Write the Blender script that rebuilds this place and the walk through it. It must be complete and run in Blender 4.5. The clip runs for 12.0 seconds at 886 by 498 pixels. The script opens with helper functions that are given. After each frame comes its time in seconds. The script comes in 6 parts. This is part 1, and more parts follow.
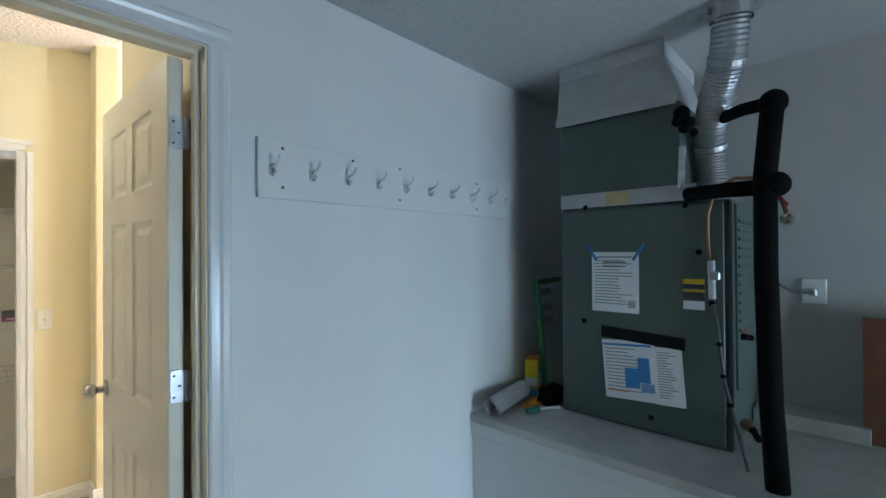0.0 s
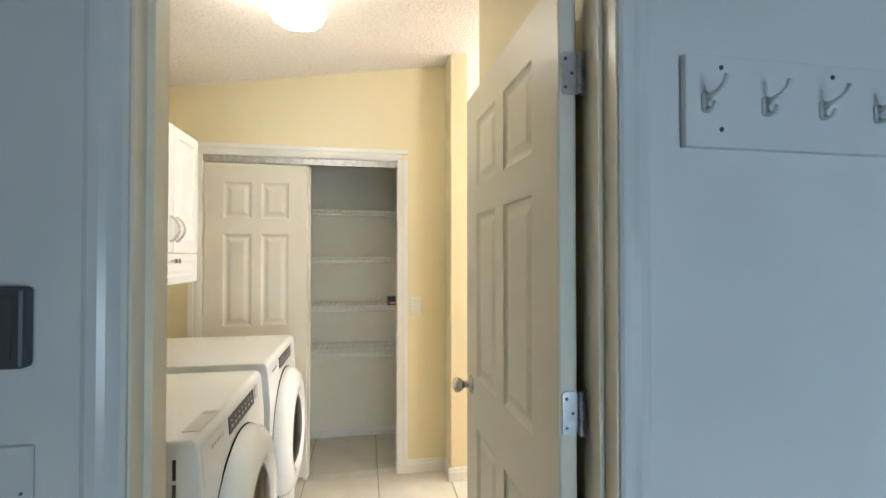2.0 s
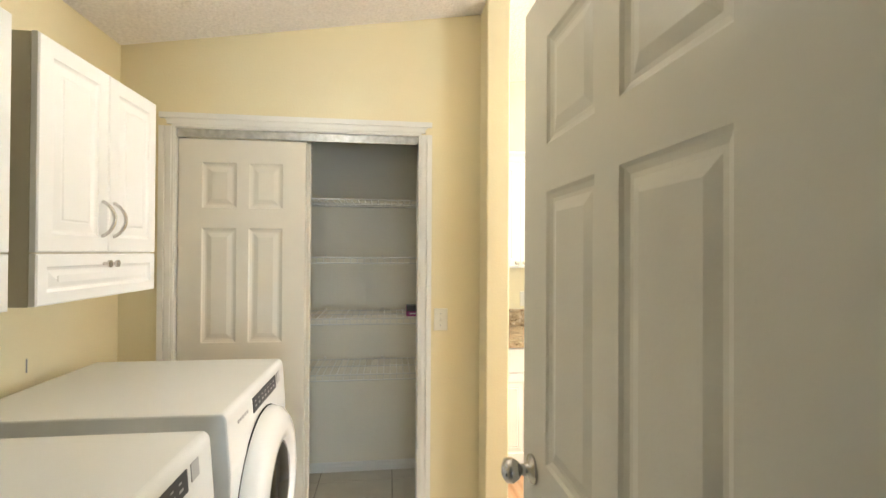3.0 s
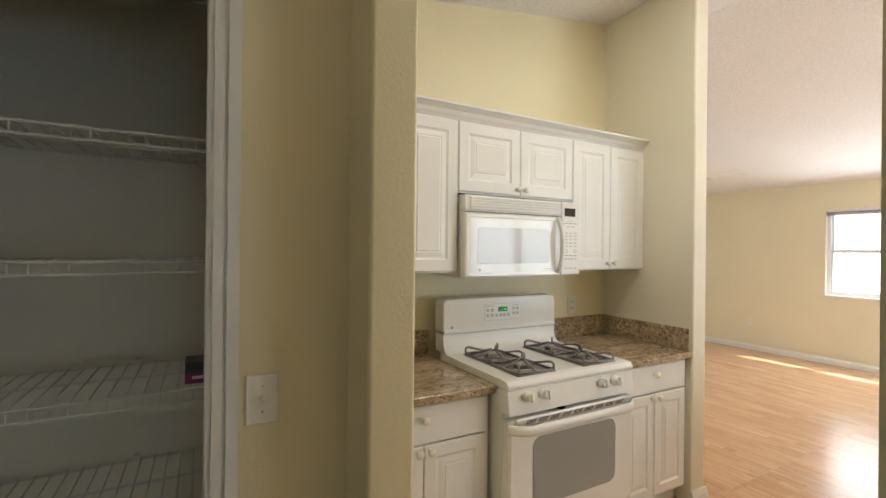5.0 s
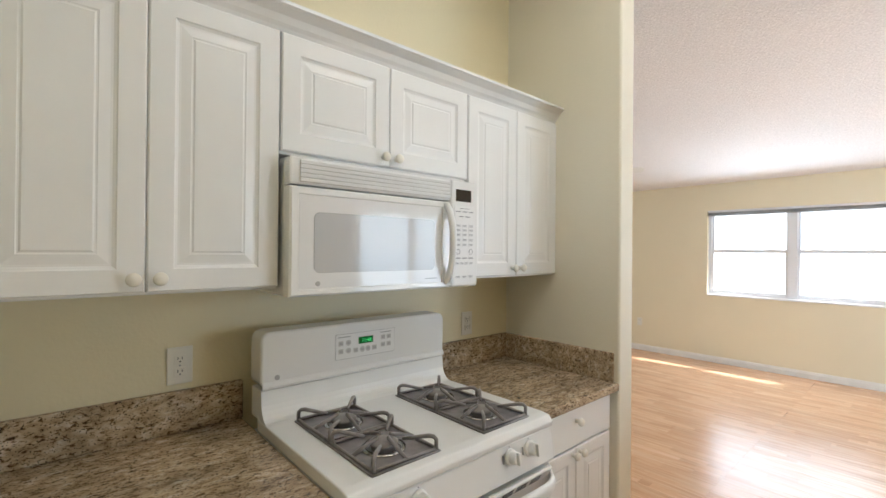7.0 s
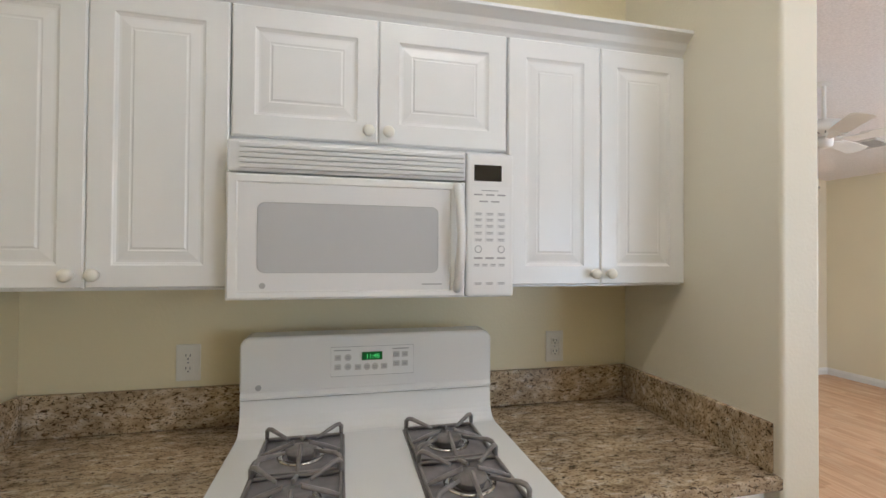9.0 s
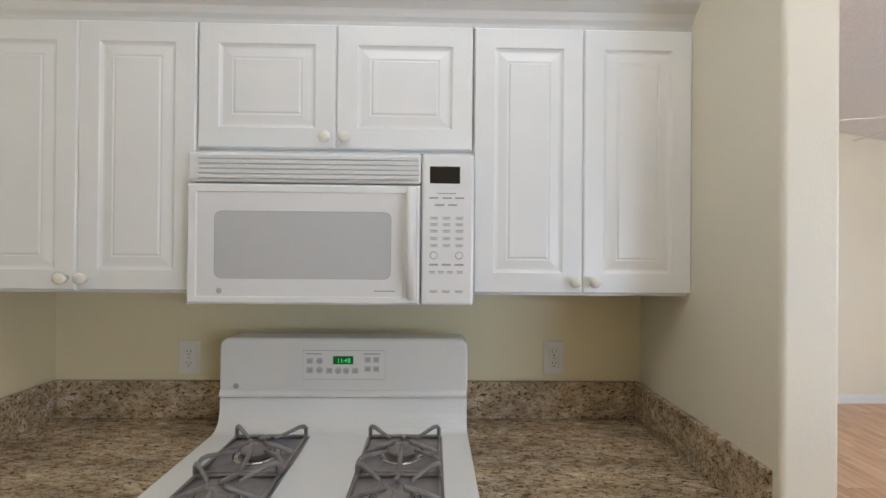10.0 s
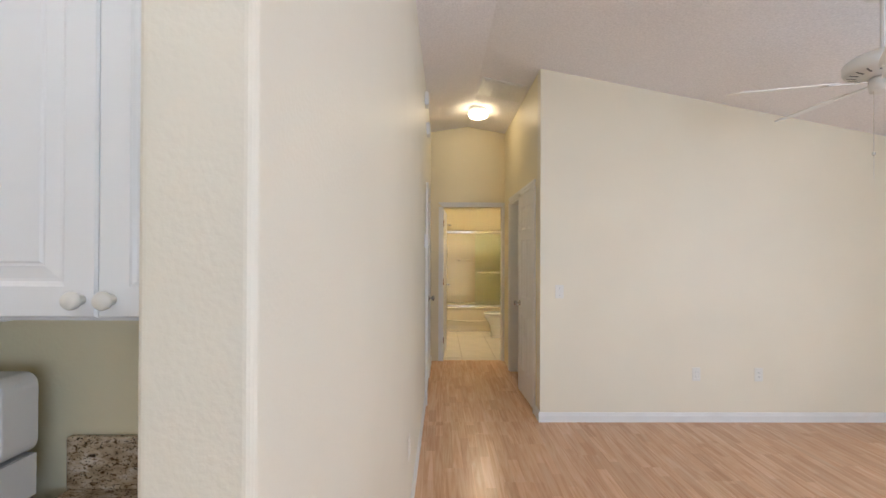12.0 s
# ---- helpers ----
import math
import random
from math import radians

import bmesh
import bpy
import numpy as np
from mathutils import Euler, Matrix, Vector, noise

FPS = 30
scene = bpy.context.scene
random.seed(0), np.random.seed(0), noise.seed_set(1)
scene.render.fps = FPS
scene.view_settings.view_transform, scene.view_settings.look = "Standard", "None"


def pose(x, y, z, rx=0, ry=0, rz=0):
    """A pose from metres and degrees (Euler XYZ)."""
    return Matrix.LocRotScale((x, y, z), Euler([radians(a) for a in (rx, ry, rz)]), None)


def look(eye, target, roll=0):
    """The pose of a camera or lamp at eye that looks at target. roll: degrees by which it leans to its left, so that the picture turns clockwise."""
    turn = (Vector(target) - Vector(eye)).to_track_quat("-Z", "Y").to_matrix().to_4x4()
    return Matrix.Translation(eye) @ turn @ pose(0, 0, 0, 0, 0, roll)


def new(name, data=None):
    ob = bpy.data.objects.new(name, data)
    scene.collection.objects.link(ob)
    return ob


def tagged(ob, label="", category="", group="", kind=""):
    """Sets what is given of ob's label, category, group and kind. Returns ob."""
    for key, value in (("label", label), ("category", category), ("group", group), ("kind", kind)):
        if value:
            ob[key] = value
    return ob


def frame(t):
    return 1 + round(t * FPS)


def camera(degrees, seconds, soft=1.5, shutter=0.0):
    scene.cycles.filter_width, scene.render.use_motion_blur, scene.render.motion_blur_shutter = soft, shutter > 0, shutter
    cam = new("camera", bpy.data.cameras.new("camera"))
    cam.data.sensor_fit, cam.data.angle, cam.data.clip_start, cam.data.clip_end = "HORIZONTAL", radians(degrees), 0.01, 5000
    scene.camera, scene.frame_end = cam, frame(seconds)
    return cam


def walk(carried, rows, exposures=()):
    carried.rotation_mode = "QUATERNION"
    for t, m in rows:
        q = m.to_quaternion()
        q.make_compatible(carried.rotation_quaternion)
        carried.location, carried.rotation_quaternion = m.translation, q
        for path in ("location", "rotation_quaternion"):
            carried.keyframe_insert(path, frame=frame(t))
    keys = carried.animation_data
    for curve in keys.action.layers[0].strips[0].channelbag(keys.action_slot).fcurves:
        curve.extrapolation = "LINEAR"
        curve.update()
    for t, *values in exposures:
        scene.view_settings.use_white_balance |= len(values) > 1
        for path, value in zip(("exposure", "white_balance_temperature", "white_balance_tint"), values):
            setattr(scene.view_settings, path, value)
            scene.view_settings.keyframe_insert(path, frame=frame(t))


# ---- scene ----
cam = camera(90.3, 12.0)
PATH = [
    (0, (0.67, 1.545, 1.468), (2.135, 2.906, 1.482), -0.4),
    (0.5, (0.665, 1.62, 1.457), (1.819, 3.253, 1.473), -0.3),
    (1, (0.665, 1.728, 1.451), (1.519, 3.537, 1.471), -0.2),
    (1.5, (0.664, 1.901, 1.447), (1.21, 3.825, 1.469), -0.1),
    (2, (0.647, 2.073, 1.426), (0.994, 4.043, 1.455), 0.0),
    (2.5, (0.695, 2.358, 1.429), (0.929, 4.344, 1.456), 0.3),
    (2.7, (0.703, 2.487, 1.443), (0.926, 4.474, 1.463), 0.3),
    (4.5, (0.761, 3.645, 1.444), (1.467, 5.516, 1.453), 0.6),
    (5, (0.846, 3.869, 1.45), (1.805, 5.624, 1.451), 0.6),
    (5.5, (0.945, 4.084, 1.451), (2.148, 5.682, 1.452), 0.7),
    (6, (1.073, 4.253, 1.442), (2.413, 5.737, 1.449), 0.5),
    (6.5, (1.253, 4.374, 1.442), (2.618, 5.836, 1.454), 0.5),
    (7, (1.455, 4.462, 1.45), (2.781, 5.96, 1.458), 0.5),
    (7.2, (1.525, 4.482, 1.455), (2.799, 6.023, 1.465), 0.3),
    (8.8, (2.146, 4.513, 1.426), (2.746, 6.421, 1.458), 0.4),
    (9, (2.231, 4.498, 1.431), (2.675, 6.448, 1.457), 0.4),
    (9.5, (2.407, 4.482, 1.443), (2.571, 6.475, 1.467), 0.3),
    (10, (2.597, 4.505, 1.46), (2.639, 6.504, 1.467), 0.5),
    (10.5, (2.854, 4.564, 1.459), (2.854, 6.564, 1.459), 0.5),
    (11, (3.125, 4.614, 1.463), (3.145, 6.614, 1.458), 0.5),
    (11.5, (3.419, 4.724, 1.462), (3.423, 6.724, 1.475), 0.3),
    (12, (3.619, 4.943, 1.463), (3.633, 6.943, 1.475), 0.2),
]
walk(cam, [(t, look(eye, target, roll)) for t, eye, target, roll in PATH],
     exposures=[(0, 3.1, 6400, 10), (1.0, 3.0, 6450, 10), (2.5, 3.0, 6550, 10), (3.4, 2.7, 6600, 10), (4.3, 1.95, 6600, 10), (4.6, 1.6, 6550, 10), (5.0, 1.14, 6500, 10), (5.6, 1.06, 6100, 10), (7.2, 1.08, 5850, 10), (9.0, 0.95, 5780, 13), (11.0, 0.97, 5520, 13), (12, 1.0, 5550, 15)])

# ---- world, sun, lights ----
world = bpy.data.worlds.new("sky")
world.use_nodes = True
scene.world = world
wn = world.node_tree
sky = wn.nodes.new("ShaderNodeTexSky")
sky.sky_type = 'NISHITA'
sky.sun_disc = False
sky.sun_elevation = radians(50)
sky.sun_rotation = radians(142)
wn.links.new(sky.outputs[0], wn.nodes["Background"].inputs[0])
wn.nodes["Background"].inputs[1].default_value = 0.12

sun = new("sun", bpy.data.lights.new("sun", 'SUN'))
sun.data.energy, sun.data.angle, sun.data.color = 5.0, radians(0.5), (1, 0.95, 0.88)
sun.matrix_world = look((52, -67, 100), (0, 0, 0))


def area_lamp(name, eye, target, w, h, power, color):
    ob = new(name, bpy.data.lights.new(name, 'AREA'))
    ob.data.shape, ob.data.size, ob.data.size_y = 'RECTANGLE', w, h
    ob.data.energy, ob.data.color = power, color
    ob.matrix_world = look(eye, target)
    return ob


# lamp at an assumed, unseen garage opening; narrow spread shapes the pool of light
garage_sky = area_lamp("garage_daylight", (1.9, -2.28, 0.62), (2.2, 2.8, 0.55), 1.3, 1.2, 2.35, (0.44, 0.71, 1.0))
garage_sky.data.spread = radians(76)
# area lamps for the daylight at the patio door and the living room window
for lx in (5.115, 6.085):
    area_lamp("patio_daylight", (lx, 1.46, 1.05), (lx, 6, 1.0), 0.85, 1.85, 20, (0.75, 0.88, 1.0))
area_lamp("window_daylight", (8.0, 5.65, 1.44), (3, 5.65, 1.0), 1.6, 0.95, 18, (0.85, 0.94, 1.0))


# ---- materials ----
def mat(name, color, rough=0.6, metal=0.0, var=0.06, scale=3.0, bump=0.0, bscale=60.0, dist=0.004, spec=0.5):
    m = bpy.data.materials.new(name)
    m.use_nodes = True
    nt = m.node_tree
    b = nt.nodes["Principled BSDF"]
    b.inputs["Roughness"].default_value = rough
    b.inputs["Metallic"].default_value = metal
    b.inputs["Specular IOR Level"].default_value = spec
    co = nt.nodes.new("ShaderNodeTexCoord")
    n1 = nt.nodes.new("ShaderNodeTexNoise")
    n1.inputs["Scale"].default_value = scale
    n1.inputs["Detail"].default_value = 5
    nt.links.new(co.outputs["Object"], n1.inputs["Vector"])
    ramp = nt.nodes.new("ShaderNodeValToRGB")
    a, c = ramp.color_ramp.elements
    a.position, c.position = 0.3, 0.7
    a.color = (*[v * (1 - var) for v in color], 1)
    c.color = (*[min(1, v * (1 + var)) for v in color], 1)
    nt.links.new(n1.outputs["Fac"], ramp.inputs["Fac"])
    nt.links.new(ramp.outputs["Color"], b.inputs["Base Color"])
    if bump:
        n2 = nt.nodes.new("ShaderNodeTexNoise")
        n2.inputs["Scale"].default_value = bscale
        n2.inputs["Detail"].default_value = 3
        nt.links.new(co.outputs["Object"], n2.inputs["Vector"])
        bp = nt.nodes.new("ShaderNodeBump")
        bp.inputs["Strength"].default_value = bump
        bp.inputs["Distance"].default_value = dist
        nt.links.new(n2.outputs["Fac"], bp.inputs["Height"])
        nt.links.new(bp.outputs["Normal"], b.inputs["Normal"])
    return m


def glow(name, color, strength):
    m = bpy.data.materials.new(name)
    m.use_nodes = True
    b = m.node_tree.nodes["Principled BSDF"]
    b.inputs["Base Color"].default_value = (*color, 1)
    b.inputs["Emission Color"].default_value = (*color, 1)
    b.inputs["Emission Strength"].default_value = strength
    return m


def ramp_of(nt, stops):
    r = nt.nodes.new("ShaderNodeValToRGB")
    e = r.color_ramp.elements
    e[0].position, e[0].color = stops[0][0], (*stops[0][1], 1)
    e[1].position, e[1].color = stops[-1][0], (*stops[-1][1], 1)
    for p, c in stops[1:-1]:
        e.new(p).color = (*c, 1)
    return r


def granite():
    """Beige-brown granite: long dark flakes, black specks and pale grains over a clouded tan ground."""
    m = mat("brown_granite", (0.3, 0.23, 0.16), 0.14)
    nt = m.node_tree
    b = nt.nodes["Principled BSDF"]
    co = nt.nodes.new("ShaderNodeTexCoord")
    mp = nt.nodes.new("ShaderNodeMapping")
    mp.inputs["Scale"].default_value = (0.42, 1.0, 0.8)
    mp.inputs["Rotation"].default_value = (0.3, 0.35, 0.45)
    nt.links.new(co.outputs["Object"], mp.inputs["Vector"])

    def layer(scale, detail, rough, distort, stops, vec):
        n = nt.nodes.new("ShaderNodeTexNoise")
        n.inputs["Scale"].default_value, n.inputs["Detail"].default_value = scale, detail
        n.inputs["Roughness"].default_value, n.inputs["Distortion"].default_value = rough, distort
        nt.links.new(vec, n.inputs["Vector"])
        r = ramp_of(nt, stops)
        nt.links.new(n.outputs["Fac"], r.inputs["Fac"])
        return r.outputs[0]

    def times(a, c):
        mx = nt.nodes.new("ShaderNodeMix")
        mx.data_type, mx.blend_type = 'RGBA', 'MULTIPLY'
        mx.inputs["Factor"].default_value = 1
        nt.links.new(a, mx.inputs[6])
        nt.links.new(c, mx.inputs[7])
        return mx.outputs[2]

    ground = layer(48, 4, 0.6, 0.4, [(0.32, (0.30, 0.225, 0.145)), (0.48, (0.50, 0.40, 0.27)), (0.60, (0.60, 0.51, 0.38)), (0.70, (0.74, 0.68, 0.57))], mp.outputs[0])
    flakes = layer(135, 5, 0.65, 0.8, [(0.34, (0.07, 0.055, 0.04)), (0.41, (0.40, 0.32, 0.24)), (0.465, (1, 1, 1))], mp.outputs[0])
    specks = layer(190, 2, 0.5, 0.0, [(0.33, (0.05, 0.045, 0.04)), (0.39, (1, 1, 1))], co.outputs["Object"])
    clouds = layer(9, 3, 0.5, 0.0, [(0.35, (0.74, 0.70, 0.66)), (0.65, (1.12, 1.06, 0.98))], mp.outputs[0])
    nt.links.new(times(times(times(ground, flakes), specks), clouds), b.inputs["Base Color"])
    return m


def laminate():
    """Oak laminate: grain along y, three strips to a board, each board of its own tone."""
    m = mat("laminate_oak", (0.5, 0.3, 0.2), 0.25, spec=0.22)
    nt = m.node_tree
    b = nt.nodes["Principled BSDF"]
    geo = nt.nodes.new("ShaderNodeNewGeometry")
    info = nt.nodes.new("ShaderNodeObjectInfo")
    mp = nt.nodes.new("ShaderNodeMapping")
    mp.inputs["Scale"].default_value = (24, 1.3, 1)
    nt.links.new(geo.outputs["Position"], mp.inputs["Vector"])
    ad = nt.nodes.new("ShaderNodeVectorMath")
    ad.operation = 'MULTIPLY_ADD'
    ad.inputs[1].default_value = (37, 91, 13)
    nt.links.new(info.outputs["Random"], ad.inputs[0])
    nt.links.new(mp.outputs[0], ad.inputs[2])
    n = nt.nodes.new("ShaderNodeTexNoise")
    n.inputs["Scale"].default_value, n.inputs["Detail"].default_value, n.inputs["Distortion"].default_value = 1.0, 6, 2.2
    nt.links.new(ad.outputs[0], n.inputs["Vector"])
    r = ramp_of(nt, [(0.3, (0.59, 0.345, 0.19)), (0.5, (0.69, 0.44, 0.27)), (0.7, (0.76, 0.53, 0.35))])
    nt.links.new(n.outputs["Fac"], r.inputs["Fac"])
    # strips: blocks of tone 64 mm by 0.42 m, each board shifted by its own number
    mp2 = nt.nodes.new("ShaderNodeMapping")
    mp2.inputs["Scale"].default_value = (15.6, 2.4, 1)
    nt.links.new(geo.outputs["Position"], mp2.inputs["Vector"])
    sep = nt.nodes.new("ShaderNodeSeparateXYZ")
    nt.links.new(mp2.outputs[0], sep.inputs[0])
    fx = nt.nodes.new("ShaderNodeMath")
    fx.operation = 'FLOOR'
    nt.links.new(sep.outputs["X"], fx.inputs[0])
    sh = nt.nodes.new("ShaderNodeMath")
    sh.operation = 'MULTIPLY_ADD'
    sh.inputs[1].default_value = 0.37
    nt.links.new(fx.outputs[0], sh.inputs[0])
    nt.links.new(sep.outputs["Y"], sh.inputs[2])
    fy = nt.nodes.new("ShaderNodeMath")
    fy.operation = 'FLOOR'
    nt.links.new(sh.outputs[0], fy.inputs[0])
    cb = nt.nodes.new("ShaderNodeCombineXYZ")
    nt.links.new(fx.outputs[0], cb.inputs[0])
    nt.links.new(fy.outputs[0], cb.inputs[1])
    nt.links.new(info.outputs["Random"], cb.inputs[2])
    wnz = nt.nodes.new("ShaderNodeTexWhiteNoise")
    nt.links.new(cb.outputs[0], wnz.inputs["Vector"])
    r2 = ramp_of(nt, [(0.0, (0.88, 0.84, 0.79)), (1.0, (1.06, 1.04, 1.02))])
    nt.links.new(wnz.outputs["Value"], r2.inputs["Fac"])
    mx = nt.nodes.new("ShaderNodeMix")
    mx.data_type, mx.blend_type = 'RGBA', 'MULTIPLY'
    mx.inputs["Factor"].default_value = 1
    nt.links.new(r.outputs[0], mx.inputs[6])
    nt.links.new(r2.outputs[0], mx.inputs[7])
    nt.links.new(mx.outputs[2], b.inputs["Base Color"])
    return m


def clear_glass(name, tint=(1, 1, 1), rough=0.0):
    m = bpy.data.materials.new(name)
    m.use_nodes = True
    b = m.node_tree.nodes["Principled BSDF"]
    b.inputs["Base Color"].default_value = (*tint, 1)
    b.inputs["Transmission Weight"].default_value = 1
    b.inputs["Roughness"].default_value = rough
    b.inputs["IOR"].default_value = 1.45
    return m


M_yellow = mat("cream_yellow_paint", (0.81, 0.715, 0.475), 0.45, var=0.025, scale=1.5, bump=0.2, bscale=110)
# the same yellow made paler, with the kitchen's daylight put into the colour
M_yellow_daylit = mat("cream_yellow_paint_daylit", (0.82, 0.738, 0.505), 0.45, var=0.025, scale=1.5, bump=0.2, bscale=110)
M_closet = mat("pale_beige_paint", (0.90, 0.85, 0.72), 0.5, var=0.025, scale=1.5, bump=0.15, bscale=90)
M_cream = mat("pale_cream_paint", (0.84, 0.768, 0.595), 0.5, var=0.025, scale=1.5, bump=0.2, bscale=120)
M_offwhite = mat("off_white_wall_paint", (0.82, 0.77, 0.63), 0.45, var=0.025, scale=1.5, bump=0.2, bscale=120)
M_peach = mat("peach_cream_paint", (0.82, 0.745, 0.55), 0.5, var=0.025, scale=1.5, bump=0.14, bscale=110)
M_garage = mat("white_garage_paint", (0.74, 0.75, 0.74), 0.4, var=0.05, scale=2, bump=0.12, bscale=60)
M_ceil = mat("knockdown_ceiling", (0.885, 0.85, 0.835), 0.85, var=0.07, scale=75, bump=1.0, bscale=60, dist=0.007)
M_garagetrim = mat("white_garage_gloss_paint", (0.74, 0.75, 0.74), 0.22, var=0.04, scale=3)
M_greywall = mat("plain_grey_wall", (0.58, 0.58, 0.555), 0.7, var=0.06, scale=2, bump=0.1, bscale=60)
M_plywood = mat("worn_grey_plywood_paint", (0.50, 0.50, 0.47), 0.6, var=0.16, scale=6, bump=0.1, bscale=40)
M_garceil = mat("grey_white_garage_ceiling", (0.58, 0.59, 0.58), 0.85, var=0.06, scale=60, bump=0.8, bscale=42, dist=0.006)
M_trim = mat("white_trim_paint", (0.82, 0.80, 0.75), 0.35, var=0.03, scale=6)
M_jamb = mat("almond_jamb_paint", (0.85, 0.79, 0.64), 0.3, var=0.04, scale=6)
M_door = mat("off_white_door_paint", (0.80, 0.755, 0.64), 0.36, var=0.03, bump=0.06, bscale=120)
M_bifold = mat("almond_closet_door_paint", (0.78, 0.72, 0.61), 0.4, var=0.03, bump=0.06, bscale=120)
M_cab = mat("white_thermofoil", (0.84, 0.84, 0.82), 0.3, var=0.02, scale=4)
M_cabside = mat("almond_melamine", (0.62, 0.57, 0.44), 0.5, var=0.03)
M_enamel = mat("white_enamel", (0.86, 0.86, 0.84), 0.13, var=0.015)
M_plastic = mat("white_plastic", (0.84, 0.84, 0.82), 0.3, var=0.015)
M_ivory = mat("ivory_plastic", (0.82, 0.79, 0.70), 0.3, var=0.015)
M_applgrey = mat("grey_oven_glass", (0.36, 0.37, 0.36), 0.08, var=0.03, scale=2)
M_mwpanel = mat("pale_grey_door_glass", (0.80, 0.80, 0.795), 0.08, var=0.01)
M_faintgrey = mat("faint_grey", (0.39, 0.39, 0.39), 0.5, var=0.02)
M_keyplate = mat("light_grey_key", (0.76, 0.76, 0.75), 0.4, var=0.01)
M_mwglass = mat("dotted_grey_glass", (0.55, 0.555, 0.56), 0.06, var=0.02, scale=2, spec=0.45)
M_keygrey = mat("pale_grey_key", (0.60, 0.59, 0.56), 0.4, var=0.02)
M_midgrey = mat("mid_grey", (0.42, 0.42, 0.42), 0.5, var=0.02)
M_inkdark = mat("dark_ink", (0.05, 0.05, 0.055), 0.5, var=0.05)
M_display = mat("dark_display", (0.02, 0.016, 0.012), 0.1, var=0.02)
M_digits = glow("green_digits", (0.12, 1.0, 0.25), 0.3)
M_dispgreen = mat("green_display_field", (0.015, 0.15, 0.03), 0.15, var=0.02)
M_grate = mat("grey_cast_iron", (0.26, 0.235, 0.22), 0.34, var=0.2, scale=40, bump=0.1)
M_well = mat("grey_burner_well", (0.29, 0.27, 0.275), 0.2, var=0.15, scale=25)
M_chrome = mat("polished_chrome", (0.75, 0.74, 0.72), 0.15, 1.0, var=0.04)
M_black = mat("black_foam_rubber", (0.004, 0.004, 0.0042), 0.9, var=0.25, scale=15, bump=0.2, spec=0.12)
M_steel = mat("brushed_nickel", (0.62, 0.6, 0.57), 0.25, 1.0, var=0.06)
M_galv = mat("galvanised_steel", (0.55, 0.56, 0.57), 0.4, 0.9, var=0.2, scale=30)
M_green = mat("grey_green_sheet_metal", (0.085, 0.118, 0.10), 0.45, var=0.07, scale=4, bump=0.06)
M_foil = mat("white_foil_board", (0.52, 0.52, 0.515), 0.5, 0.05, var=0.08, scale=12, bump=0.4, bscale=30)
M_duct = mat("flexible_aluminium", (0.50, 0.51, 0.52), 0.42, 1.0, var=0.15, scale=9, bump=0.3)
M_copper = mat("aged_copper", (0.35, 0.17, 0.10), 0.4, 0.9, var=0.2, scale=20)
M_paper = mat("white_paper", (0.9, 0.9, 0.9), 0.7, var=0.03)
M_tape = mat("black_tape", (0.005, 0.005, 0.0055), 0.7, var=0.1, spec=0.2)
M_bluetape = mat("blue_painter_tape", (0.05, 0.22, 0.5), 0.6, var=0.05)
M_blueink = mat("blue_print", (0.05, 0.27, 0.60), 0.5, var=0.05)
M_paleblue = mat("pale_blue_print", (0.25, 0.45, 0.7), 0.5, var=0.05)
M_orange = mat("orange_cloth", (0.7, 0.28, 0.03), 0.8, var=0.1, scale=15)
M_yellowcard = mat("yellow_carton", (0.75, 0.58, 0.02), 0.5, var=0.08, scale=8)
M_greencard = mat("green_plastic_edge", (0.03, 0.22, 0.07), 0.5, var=0.08)
M_teal = mat("teal_handle", (0.01, 0.16, 0.14), 0.4, var=0.08)
M_purple = mat("magenta_carton", (0.34, 0.05, 0.2), 0.5, var=0.1)
M_darkgrey = mat("dark_grey_plastic", (0.07, 0.075, 0.08), 0.45, var=0.06)
M_brownwood = mat("reddish_brown_board", (0.16, 0.07, 0.035), 0.45, var=0.2, scale=7)
M_wire = mat("white_vinyl_wire", (0.78, 0.76, 0.70), 0.4, var=0.03)
M_tile = mat("cream_floor_tile", (0.72, 0.67, 0.58), 0.25, var=0.07, scale=5, bump=0.04)
M_grout = mat("tan_grout", (0.36, 0.31, 0.25), 0.9, var=0.1, scale=20)
M_underlay = mat("dark_underlay", (0.26, 0.17, 0.10), 0.9, var=0.1)
M_wood = laminate()
M_granite = granite()
M_concrete = mat("concrete", (0.26, 0.255, 0.25), 0.8, var=0.12)
M_grass = mat("lawn", (0.06, 0.11, 0.03), 0.9, var=0.3, scale=2)
M_stucco = mat("pale_stucco", (0.7, 0.66, 0.58), 0.9, var=0.05, bump=0.4)
M_vinyl = mat("white_window_vinyl", (0.82, 0.83, 0.85), 0.3, var=0.02)
M_blind = mat("grey_blind_slats", (0.52, 0.51, 0.50), 0.5, var=0.1, scale=25)
M_lampglass = glow("lamp_glass", (1.0, 0.955, 0.82), 3.4)
M_halllamp = glow("hall_lamp_glass", (1.0, 0.78, 0.43), 8.0)
M_bathlamp = glow("bath_lamp_glass", (1.0, 0.78, 0.42), 38.0)
M_kitchenlight = glow("kitchen_light_panel", (1.0, 0.94, 0.82), 4.3)
M_backdrop = glow("backdrop_glow", (0.95, 0.98, 1.0), 1.05)
M_tub = mat("almond_acrylic", (0.78, 0.70, 0.50), 0.2, var=0.02)
M_pane = clear_glass("window_glass")
M_showerglass = clear_glass("green_shower_glass", (0.86, 0.95, 0.86), 0.25)
M_redwire = mat("red_wire", (0.4, 0.03, 0.02), 0.5)
M_amber = mat("amber_stain", (0.6, 0.48, 0.26), 0.45, var=0.1, scale=20)
